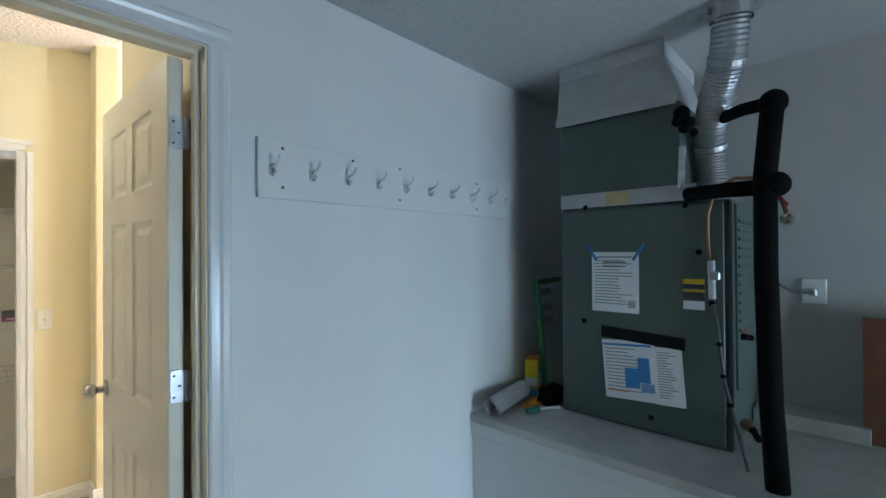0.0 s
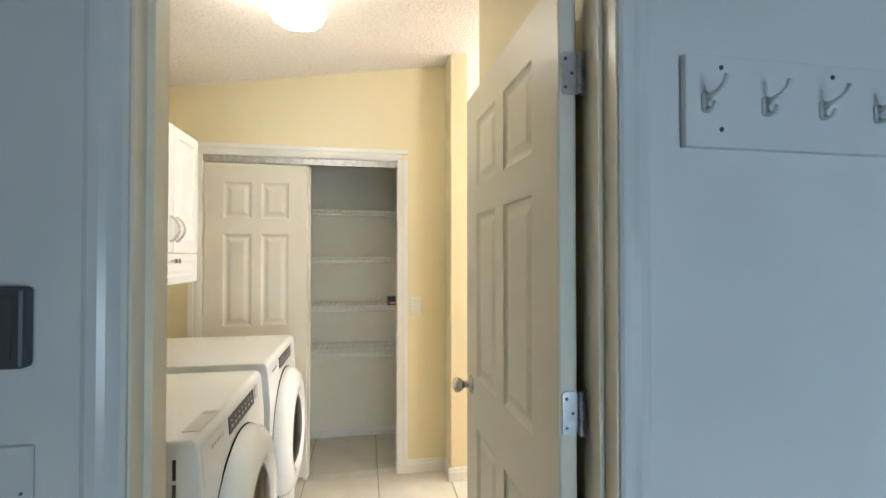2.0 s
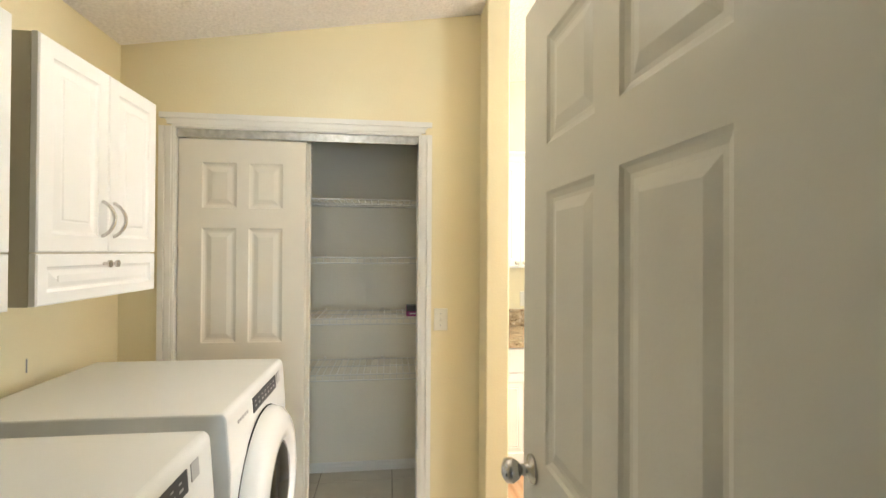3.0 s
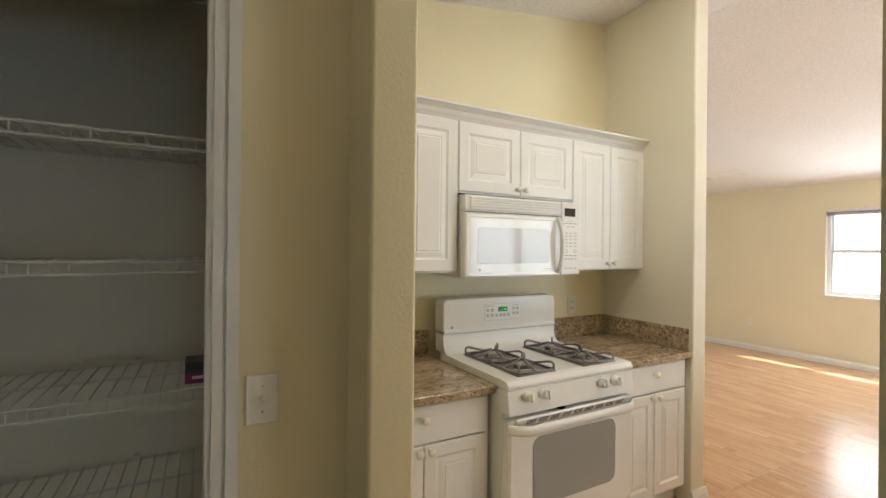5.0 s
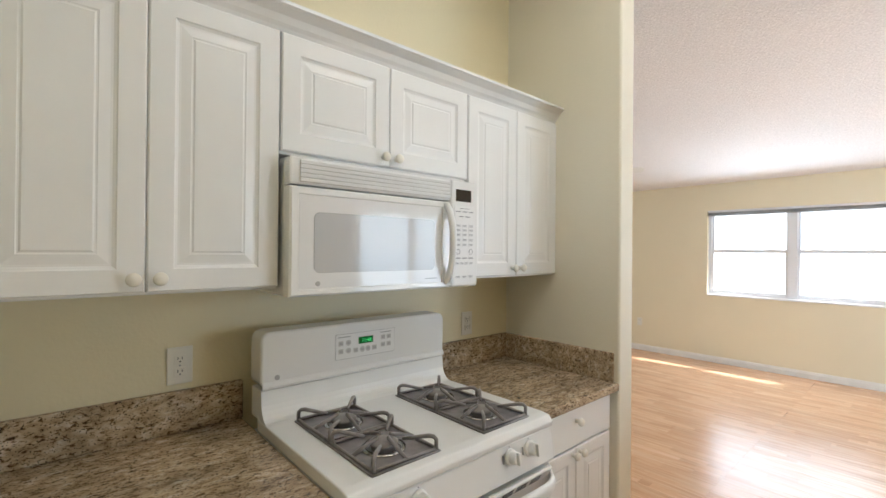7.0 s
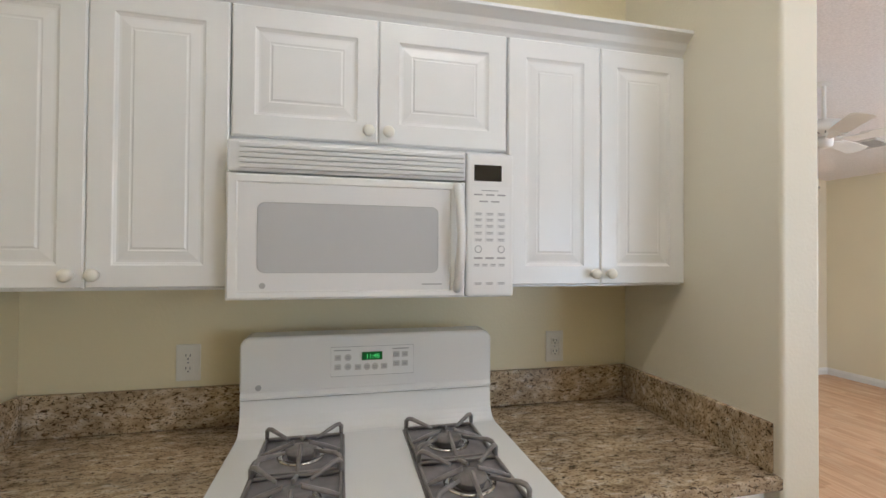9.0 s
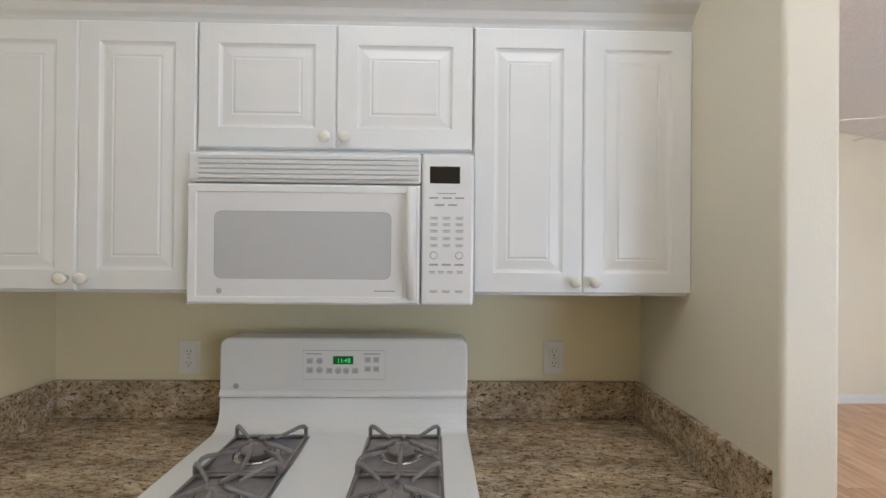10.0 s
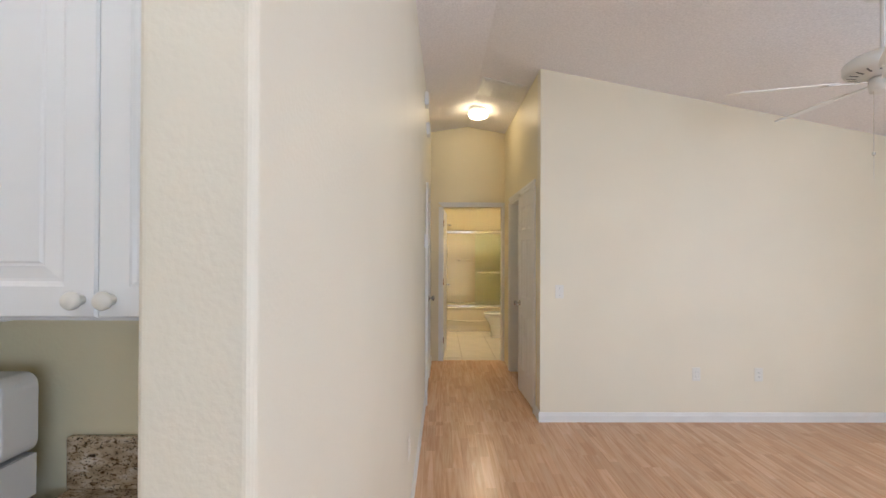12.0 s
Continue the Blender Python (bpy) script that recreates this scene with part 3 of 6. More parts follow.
trim = [prism([(DX0 - 0.004 - u, GY0 - d) for u, d in SOFT], 0, DH + 0.004, 'z'), prism([(DX1 + 0.004 + u, GY0 - d) for u, d in SOFT], 0, DH + 0.004, 'z'),
        prism([(GY0 - d, DH + 0.004 + u) for u, d in SOFT], DX0 - 0.064, DX1 + 0.064, 'x')]
bm = bmesh.new()
for leg in trim:
    me = bpy.data.meshes.new("leg")
    leg.to_mesh(me)
    leg.free()
    bm.from_mesh(me)
    bpy.data.meshes.remove(me)
structure("trim_entry_garage", bm, M_garagetrim, "white painted moulded casing round the entry door", "trim")
casing_y("trim_entry_laundry", DX0, DX1, DH, GY1, 1, M_trim, "white casing on the laundry side of the entry")

door = thing("entry_door", (1.06, 3.34, 0.012), "off-white six-panel door standing open into the laundry", "door")
slab = panel_slab(0.797, 2.012, 0.040, six_panels(0.797, 2.012), MOULD, both=True)
leaf = part("door_leaf", moved(slab, pose(1.034, 3.737, 0.012, 0, 0, -89.1)), M_door, door)
knob_set(door, 1.035, 3.667, 0.95, '-X')
part("door_knob", lathe(bmesh.new(), [(0.0, 0), (0.032, 0.0), (0.032, 0.006), (0.014, 0.010), (0.012, 0.024), (0.022, 0.030), (0.028, 0.042), (0.024, 0.054), (0, 0.058)], (1.0757, 3.667, 0.95), 'X'), M_steel, door, "round brushed nickel knob", smooth=True)
for hz in (0.29, 1.097, 1.81):
    bm = rounded_plate(1.051, 1.085, hz - 0.045, hz + 0.045, 2.9345, 2.9385, 0.008)
    box(bm, 1.094, 1.1065, 2.936, 2.9395, hz - 0.045, hz + 0.045)
    for k in range(5):
        z = hz - 0.045 + k * 0.0182
        tube(bm, [(1.090, 2.930, z), (1.090, 2.930, z + 0.0168)], 0.0065)
    hinge = part("hinge", bm, M_galv, door, "paint-flecked steel hinge")
    bm = bmesh.new()
    for a, b in ((-0.03, 1.060), (0.0, 1.074), (0.03, 1.060)):
        lathe(bm, [(0, 0), (0.004, 0), (0.003, 0.0015), (0, 0.0018)], (b, 2.9345, hz + a), '-Y', 8)
    part("screw", bm, M_darkgrey, hinge)

# closet
bm = bmesh.new()
box(bm, CO0 - 0.015, CO0, CY - 0.003, CY + 0.113, 0, CH)
box(bm, CO1, CO1 + 0.015, CY - 0.003, CY + 0.113, 0, CH)
box(bm, CO0 - 0.015, CO1 + 0.015, CY - 0.003, CY + 0.113, CH, CH + 0.015)
structure("trim_closet_jamb", bm, M_trim, "white closet jamb", "trim")
casing_y("trim_closet", CO0, CO1, CH, CY, -1, M_trim, "white moulded casing round the closet", 0.066)
track = thing("closet_track", (0.255, CY + 0.05, CH - 0.04), "brushed metal sliding door track under the closet head", "track")
part("fascia", cube(CO0, CO1, CY + 0.012, CY + 0.016, CH - 0.042, CH), M_galv, track)
part("top_plate", cube(CO0, CO1, CY + 0.016, CY + 0.10, CH - 0.006, CH), M_galv, track)
part("divider", cube(CO0, CO1, CY + 0.056, CY + 0.059, CH - 0.03, CH - 0.006), M_galv, track)
for n, (dx, dy) in enumerate(((CO0 + 0.004, CY + 0.02), (CO0 + 0.02, CY + 0.062))):
    d = thing("closet_door", (dx + 0.31, dy + 0.015, 0.012), "almond six-panel sliding closet door pushed to one side", "door", "closet doors")
    bm = panel_slab(0.615, 1.993, 0.032, six_panels(0.615, 1.993), MOULD)
    part("door_leaf", moved(bm, pose(dx, dy, 0.012)), M_bifold, d)
guide = solo("door_guide", cube(0.262, 0.286, CY + 0.014, CY + 0.10, 0.0, 0.02), M_ivory, "small plastic floor guide under the closet doors", "guide")


def wire_shelf(z):
    """Vinyl-coated wire shelf across the closet."""
    sh = thing("wire_shelf", (0.3, 5.46, z - 0.03), "white vinyl-coated wire closet shelf fixed to the wall", "shelf", "closet shelves")
    x0, x1, y0, y1 = LX + 0.01, SX0 - 0.01, 5.262, 5.655
    bm = bmesh.new()
    n = 46
    for i in range(n + 1):
        x = x0 + (x1 - x0) * i / n
        tube(bm, [(x, y1, z), (x, y0, z), (x, y0 - 0.004, z - 0.03)], 0.0024, 4)
    part("deck", bm, M_wire, sh)["kind"] = "stuff"
    for y, zz in ((y0, z - 0.001), (y0 - 0.004, z - 0.032), (y0 + 0.2, z - 0.003), (y1 - 0.01, z - 0.003)):
        bm = bmesh.new()
        tube(bm, [(x0, y, zz), (x1, y, zz)], 0.0042, 6)
        part("rail", bm, M_wire, sh)
    for x in (-0.1, 0.29, 0.66):
        bm = cube(x - 0.007, x + 0.007, 5.640, 5.659, z - 0.006, z + 0.014)
        part("wall_clip", bm, M_ivory, sh)
    return sh


for z in (1.745, 1.41, 1.06, 0.74):
    wire_shelf(z)
bx = thing("small_carton", (0.842, 5.33, 1.065), "small dark and magenta carton on a wire shelf", "box")
part("carton", bevelled(0.807, 0.882, 5.29, 5.37, 1.065, 1.125, 0.001, 1), M_purple, bx)
part("flap", cube(0.808, 0.881, 5.289, 5.371, 1.095, 1.1265), M_darkgrey, bx, "dark printed top")
part("print_mark", cube(0.824, 0.864, 5.2885, 5.29, 1.078, 1.086), M_paper, bx)


# baseboards: one run of moulded board on each wall
def baseboard(bm, a, b, n, h=0.082):
    """From a to b on the floor, standing out towards n."""
    a, b, n = Vector((*a, 0)), Vector((*b, 0)), Vector((*n, 0))
    prof = [(0.0, 0.0), (0.014, 0.0), (0.014, h - 0.028), (0.010, h - 0.018), (0.008, h - 0.006), (0.004, h), (0.0, h)]
    A = [bm.verts.new(a + n * d + Vector((0, 0, z))) for d, z in prof]
    B = [bm.verts.new(b + n * d + Vector((0, 0, z))) for d, z in prof]
    k = len(prof)
    for i in range(k):
        bm.faces.new((A[i], A[(i + 1) % k], B[(i + 1) % k], B[i]))
    bm.faces.new(A[::-1])
    bm.faces.new(B)


def hall_x(y):
    return EX1 + (y - EY) * 0.012


bm = bmesh.new()
baseboard(bm, (CO1 + 0.068, CY), (SX0, CY), (0, -1))
baseboard(bm, (SX0, NY), (SX0, CY - 0.014), (-1, 0))
baseboard(bm, (SX0 - 0.014, NY), (SX1 + 0.014, NY), (0, -1))
baseboard(bm, (JX, GY1), (JX, JY), (-1, 0))
baseboard(bm, (LX, 5.66), (SX0, 5.66), (0, -1), 0.06)
structure("baseboard_laundry", bm, M_trim, "white moulded laundry baseboard", "baseboard")
bm = bmesh.new()
baseboard(bm, (EX0 - 0.004, EY), (EX1 + 0.014, EY), (0, -1))
baseboard(bm, (hall_x(EY), EY), (hall_x(9.12), 9.12), (1, 0))
baseboard(bm, (hall_x(10.12), 10.12), (hall_x(HY), HY), (1, 0))
structure("baseboard_hall", bm, M_trim, "white moulded baseboard along the hall wall", "baseboard")
bm = bmesh.new()
baseboard(bm, (HX - 0.014, LY), (WX, LY), (0, -1))
baseboard(bm, (HX, LY), (HX, 8.93), (-1, 0))
baseboard(bm, (WX, 1.4), (WX, LY - 0.014), (-1, 0))
baseboard(bm, (3.29, 1.4), (4.54, 1.4), (0, 1))
baseboard(bm, (6.66, 1.4), (WX, 1.4), (0, 1))
structure("baseboard_living", bm, M_trim, "white moulded living room baseboard", "baseboard")

# living room window: two single-hung units side by side
win = thing("window_1", (WX + 0.08, (WY0 + WY1) / 2, WZ0), "white vinyl twin single-hung window with a raised blind", "window")
win["kind"] = "structure"
wx0, wx1 = WX + 0.05, WX + 0.13
ym = (WY0 + WY1) / 2 - 0.014
part("window_sill", bevelled(WX - 0.022, WX + 0.15, WY0 + 0.001, WY1 - 0.001, WZ0 - 0.004, WZ0 + 0.016, 0.004), M_vinyl, win, "white sill")
fr = 0.035
bm = cube(wx0, wx1, WY0, WY0 + fr, WZ0 + 0.016, WZ1)
box(bm, wx0, wx1, WY1 - fr, WY1, WZ0 + 0.016, WZ1)
box(bm, wx0, wx1, WY0 + fr, WY1 - fr, WZ1 - fr, WZ1)
box(bm, wx0, wx1, WY0 + fr, WY1 - fr, WZ0 + 0.016, WZ0 + 0.04)
part("window_frame", bm, M_vinyl, win)
part("mullion", cube(wx0 - 0.012, wx1, ym - 0.045, ym + 0.045, WZ0 + 0.04, WZ1 - fr), M_vinyl, win)
mz = 1.486
for a, b in ((WY0 + fr, ym - 0.045), (ym + 0.045, WY1 - fr)):
    low = bmesh.new()
    box(low, wx0 + 0.006, wx0 + 0.036, a, a + 0.025, WZ0 + 0.04, mz + 0.012)
    box(low, wx0 + 0.006, wx0 + 0.036, b - 0.025, b, WZ0 + 0.04, mz + 0.012)
    box(low, wx0 + 0.006, wx0 + 0.036, a + 0.025, b - 0.025, WZ0 + 0.04, WZ0 + 0.07)
    box(low, wx0 + 0.006, wx0 + 0.036, a + 0.025, b - 0.025, mz - 0.030, mz + 0.012)
    sash = part("lower_sash", low, M_vinyl, win)
    part("pane", cube(wx0 + 0.018, wx0 + 0.022, a + 0.02, b - 0.02, WZ0 + 0.06, mz), M_pane, sash).visible_shadow = False
    up = bmesh.new()
    box(up, wx0 + 0.042, wx0 + 0.07, a, a + 0.022, mz - 0.012, WZ1 - fr)
    box(up, wx0 + 0.042, wx0 + 0.07, b - 0.022, b, mz - 0.012, WZ1 - fr)
    box(up, wx0 + 0.042, wx0 + 0.07, a + 0.022, b - 0.022, mz - 0.012, mz + 0.012)
    box(up, wx0 + 0.042, wx0 + 0.07, a + 0.022, b - 0.022, WZ1 - fr - 0.022, WZ1 - fr)
    sash = part("upper_sash", up, M_vinyl, win)
    part("pane", cube(wx0 + 0.054, wx0 + 0.058, a + 0.02, b - 0.02, mz, WZ1 - fr - 0.01), M_pane, sash).visible_shadow = False
    for f in (0.2, 0.8):
        y = a + (b - a) * f
        part("sash_lock", bevelled(wx0 - 0.006, wx0 + 0.03, y - 0.022, y + 0.022, mz + 0.012, mz + 0.022, 0.003, 1), M_vinyl, win)
        part("tilt_latch", cube(wx0 - 0.002, wx0 + 0.006, y + 0.02, y + 0.04, mz - 0.046, mz - 0.031), M_blind, win)
blind = thing("window_blind", (WX + 0.03, ym, WZ1 - 0.07), "grey mini blind drawn up under the window head", "blind")
part("headrail", cube(WX + 0.008, WX + 0.046, WY0 + 0.006, WY1 - 0.006, WZ1 - 0.026, WZ1 - 0.001), M_vinyl, blind)
bm = bmesh.new()
for k in range(9):
    z = WZ1 - 0.030 - k * 0.0042
    box(bm, WX + 0.010, WX + 0.044, WY0 + 0.01, WY1 - 0.01, z - 0.0014, z)
part("slats", bm, M_blind, blind)
part("bottom_rail", cube(WX + 0.012, WX + 0.042, WY0 + 0.01, WY1 - 0.01, WZ1 - 0.078, WZ1 - 0.068), M_blind, blind)

# patio door, behind the camera and mirrored in the microwave
pd = thing("door_patio", (5.6, 1.34, 0), "white framed sliding glass patio door", "door")
pd["kind"] = "structure"
for a, b, y in ((4.6, 5.63, 1.30), (5.57, 6.6, 1.345)):
    bm = cube(a, a + 0.06, y, y + 0.04, 0, 2.08)
    box(bm, b - 0.06, b, y, y + 0.04, 0, 2.08)
    box(bm, a + 0.06, b - 0.06, y, y + 0.04, 0, 0.08)
    box(bm, a + 0.06, b - 0.06, y, y + 0.04, 2.0, 2.08)
    sash = part("door_frame", bm, M_vinyl, pd)
    part("pane", cube(a + 0.05, b - 0.05, y + 0.018, y + 0.022, 0.07, 2.01), M_pane, sash).visible_shadow = False

# outside: eave over the window, glowing backdrop panel, added sun slab, paving
# unseen slab, added to keep a sun patch off the garage floor
structure("sun_slab_garage", cube(-2.72, 3.27, -2.3, -1.1, 1.9, 2.0), M_stucco, "pale stucco slab, out of view, added to keep sun out of the garage", "eave")
structure("roof_eave", cube(WX + 0.15, WX + 0.58, 1.0, 9.2, 2.30, 2.40), M_stucco, "pale stucco eave over the window", "eave")
# self-lit panel in place of the overexposed view through the window
structure("backdrop", cube(10.6, 10.65, -2, 14, -0.14, 3.0), M_backdrop, "glowing white backdrop panel for the bright outdoors", "backdrop")
structure("pavement", cube(-1.0, 4.2, -9, -1.1, -0.14, -0.03), M_concrete, "pale concrete driveway", "driveway")


M_leaf = mat("hedge_leaf", (0.07, 0.14, 0.035), 0.5, var=0.4, scale=6)
hedge = thing("hedge", (6.4, -0.9, -0.14), "green clipped hedge outside the patio door", "hedge")
rnd = random.Random(5)
bm = bmesh.new()
for k in range(2600):
    p = Vector((rnd.uniform(4.6, 8.4), rnd.uniform(-1.4, -0.4), rnd.uniform(-0.1, 0.75)))
    p.z *= 1 + 0.25 * noise.noise(Vector((p.x * 1.7, 0, 0)))
    a, b = Vector((rnd.gauss(0, 1), rnd.gauss(0, 1), rnd.gauss(0, 0.6))).normalized() * 0.05, Vector((rnd.gauss(0, 1), rnd.gauss(0, 1), rnd.gauss(0, 0.6))).normalized() * 0.028
    bm.faces.new([bm.verts.new(p + q) for q in (-a, b, a, -b)])
part("leaves", bm, M_leaf, hedge)["kind"] = "stuff"
for k in range(7):
    x = 4.8 + k * 0.57
    part("stem", tube(bmesh.new(), [(x, -0.9, -0.14), (x + 0.04, -0.92, 0.2), (x - 0.03, -0.88, 0.55)], [0.025, 0.018, 0.008], 6), M_brownwood, hedge)


# ---- garage ----
plat = thing("furnace_platform", (2.66, 1.4, -0.02), "white painted boxed platform under the furnace", "platform")
part("front_panel", cube(2.235, 2.26, 0.6, 2.822, -0.02, 0.70), M_garage, plat)
part("end_panel", cube(2.26, 3.10, 0.6, 0.625, -0.02, 0.70), M_garage, plat)
part("trim_board", bevelled(2.222, 2.262, 0.598, 2.822, 0.645, 0.70, 0.003, 1), M_garage, plat)
part("top_board", bevelled(2.215, 3.10, 0.59, 2.822, 0.70, 0.737, 0.006, 2), M_plywood, plat, "worn white plywood top")

FX = 2.54
fur = thing("furnace", (2.80, 2.22, 0.738), "grey-green sheet metal furnace and coil cabinet on the platform", "furnace")
part("cabinet", bevelled(FX, 3.03, 1.885, 2.55, 0.738, 1.655, 0.004, 1), M_green, fur)
part("front_cover", bevelled(FX - 0.012, FX - 0.0005, 1.905, 2.545, 0.75, 1.645, 0.003, 1), M_green, fur)
part("coil_cabinet", bevelled(FX, 2.99, 2.05, 2.55, 1.656, 2.05, 0.003, 1), M_green, fur)
part("foil_band", cube(FX - 0.004, FX - 0.0008, 1.995, 2.552, 1.66, 1.722), M_foil, fur, "strip of foil tape with an amber stain")
bm = bmesh.new()
v = box(bm, FX - 0.02, 2.98, 2.05, 2.56, 2.05, 2.245)
for q in v[4:]:
    q.co.y += -0.006 if q.co.y > 2.3 else 0.06
    q.co.x += 0.02 if q.co.x < 2.7 else 0
part("plenum", bm, M_foil, fur, "white foil-faced duct board plenum")
part("corner_bead", cube(FX - 0.009, FX - 0.0042, 2.100, 2.114, 2.246, 2.308), M_foil, fur)
part("plenum_tape", cube(FX - 0.024, FX - 0.0205, 2.055, 2.562, 2.035, 2.075), M_foil, fur)
part("ceiling_flange", cube(FX - 0.004, 3.0, 2.105, 2.553, 2.2455, 2.308), M_garceil, fur, "boxed flange at the ceiling")
grille = part("side_louvre", cube(2.60, 2.99, 1.877, 1.8845, 0.95, 1.64), M_green, fur)
for k in range(13):
    z = 1.18 + k * 0.034
    bm = prism([(1.8766, z), (1.868, z - 0.012), (1.8766, z - 0.018)], 2.62, 2.90, 'x')
    part("slat", bm, M_green, grille)
part("side_edge_strip", cube(FX - 0.012, FX + 0.012, 1.880, 1.8848, 0.75, 1.645), M_darkgrey, fur)
for z, y in ((1.14, 1.874), (1.12, 1.868)):
    bm = lathe(bmesh.new(), [(0, 0), (0.012, 0), (0.012, 0.018), (0.006, 0.024), (0, 0.024)], (2.66 if z > 1.13 else 2.78, 1.8765, z), '-Y', 12)
    part("switch_knob", bm, M_black, fur)
for y, z in ((1.985, 1.462), (1.945, 1.272), (2.16, 0.80), (2.03, 1.64), (2.44, 1.16), (2.43, 1.66)):
    bm = lathe(bmesh.new(), [(0, 0), (0.011, 0), (0.009, 0.005), (0, 0.007)], (FX - 0.0125, y, z), '-X', 10)
    part("grommet", bm, M_black, fur)

fur.location.y -= 0.02


def sheet(name, y0, y1, z0, z1, x, label, category, tilt=0.0, ink=12, mark=None):
    """A printed sheet on the furnace front."""
    c = ((y0 + y1) / 2, (z0 + z1) / 2)
    ob = thing(name, (x, c[0], z0), label, category, "papers on the furnace")
    m = Matrix.Translation((x, *c)) @ pose(0, 0, 0, tilt, 0, 0) @ Matrix.Translation((-x, -c[0], -c[1]))
    part("page", moved(cube(x - 0.0012, x, y0, y1, z0, z1), m), M_paper, ob)
    bm = bmesh.new()
    rnd = random.Random(int(1000 * y0))
    h = (z1 - z0)
    for k in range(ink):
        z = z1 - h * (0.10 + 0.82 * k / ink)
        e = rnd.uniform(0.05, 0.45) * (y1 - y0)
        box(bm, x - 0.0018, x - 0.0013, y0 + 0.012 + e, y1 - 0.012, z, z + h * 0.018)
    part("print_block", moved(bm, m), M_faintgrey, ob)
    if mark:
        for name2, a, b, c0, d, mt in mark:
            part(name2, moved(cube(x - 0.0026, x - 0.0019, a, b, c0, d), m), mt, ob)
    return ob


FP = FX - 0.0125
sheet("notice_sheet", 2.183, 2.381, 1.210, 1.463, FP, "white printed permit sheet taped to the furnace", "notice", 0, 16,
      [("seal", 2.197, 2.227, 1.232, 1.262, M_midgrey), ("heading", 2.21, 2.355, 1.438, 1.446, M_midgrey), ("heading", 2.235, 2.33, 1.418, 1.423, M_inkdark), ("heading", 2.235, 2.33, 1.402, 1.406, M_inkdark)])
for a, b in ((2.367, 2.397), (2.168, 2.198)):
    solo("tape_strip", moved(cube(FP - 0.003, FP - 0.002, -0.006, 0.006, -0.04, 0.04), Matrix.Translation((0, (a + b) / 2, 1.462)) @ pose(0, 0, 0, 35 if a < 2.3 else -35, 0, 0)), M_bluetape, "strip of blue masking tape holding a sheet", "tape", "blue tape strips")
sheet("leaflet", 2.118, 2.330, 0.855, 1.098, FP - 0.003, "printed leaflet with blue pictures taped to the furnace", "leaflet", -4, 14,
      [("blue_picture", 2.142, 2.187, 0.93, 1.03, M_blueink), ("blue_picture", 2.185, 2.242, 0.905, 0.985, M_blueink), ("blue_picture", 2.128, 2.18, 0.892, 0.928, M_paleblue), ("heading", 2.13, 2.325, 1.075, 1.083, M_blueink), ("red_line", 2.235, 2.322, 0.885, 0.89, M_orange)])
sheet("leaflet", 2.020, 2.125, 0.862, 1.088, FP - 0.001, "white typed sheet hanging beside the blue leaflet", "leaflet", -4, 18)
solo("tape_strip", moved(cube(FP - 0.008, FP - 0.0065, -0.17, 0.155, -0.026, 0.022), Matrix.Translation((0, 2.183, 1.120)) @ pose(0, 0, 0, 3, 0, 0)), M_tape, "wide strip of black tape across two sheets", "tape")
lab = thing("warning_label", (FP, 1.978, 1.25), "yellow and dark blue warning label on the furnace", "label")
part("label_face", cube(FP - 0.001, FP, 1.948, 2.020, 1.245, 1.36), M_paper, lab)
part("yellow_band", cube(FP - 0.002, FP - 0.0011, 1.948, 2.020, 1.342, 1.36), M_yellowcard, lab)
part("yellow_band", cube(FP - 0.002, FP - 0.0011, 1.948, 2.020, 1.312, 1.320), M_yellowcard, lab)
part("dark_band", cube(FP - 0.002, FP - 0.0011, 1.948, 2.020, 1.278, 1.311), M_inkdark, lab)
part("dark_band", cube(FP - 0.002, FP - 0.0011, 1.948, 2.020, 1.321, 1.341), M_inkdark, lab)

# flexible flue from the furnace top to the ceiling, ribbed
flue = thing("flue_duct", (2.76, 1.96, 1.657), "ribbed silver flexible duct from the furnace to the ceiling", "duct")
path = []
keys = [Vector((2.74, 1.965, 1.657)), Vector((2.73, 1.965, 1.80)), Vector((2.67, 1.955, 1.93)), Vector((2.58, 1.91, 2.05)), Vector((2.50, 1.862, 2.16)), Vector((2.455, 1.842, 2.308))]
n = 110
for i in range(n + 1):
    u = i / n * (len(keys) - 1)
    k = min(int(u), len(keys) - 2)
    f = u - k
    p0, p1, p2, p3 = keys[max(k - 1, 0)], keys[k], keys[k + 1], keys[min(k + 2, len(keys) - 1)]
    path.append(0.5 * ((2 * p1) + (p2 - p0) * f + (2 * p0 - 5 * p1 + 4 * p2 - p3) * f * f + (3 * p1 - p0 - 3 * p2 + p3) * f ** 3))
part("ribbed_hose", tube(bmesh.new(), path, [0.057 + (0.004 if i % 2 else 0) for i in range(n + 1)], 24), M_duct, flue)
for i in (35, 64, 84):
    a, b = path[i], path[i + 3]
    part("seam_band", tube(bmesh.new(), [a, b], 0.0635, 24), M_duct, flue)
part("ceiling_collar", lathe(bmesh.new(), [(0.06, 0), (0.10, 0.0), (0.10, 0.006), (0.065, 0.012), (0.065, 0.05)], (2.455, 1.842, 2.308), '-Z', 24), M_galv, flue)
bm = lathe(bmesh.new(), [(0.0, 0), (0.05, 0), (0.05, 0.03), (0.0, 0.036)], (2.44, 1.94, 2.308), '-Z', 20)
solo("junction_cover", bm, M_galv, "round metal cap on the garage ceiling", "cap")

# insulated refrigerant lines
pipe = thing("insulated_pipe", (2.36, 1.765, 0.737), "thick black foam-insulated pipe rising beside the furnace", "pipe")
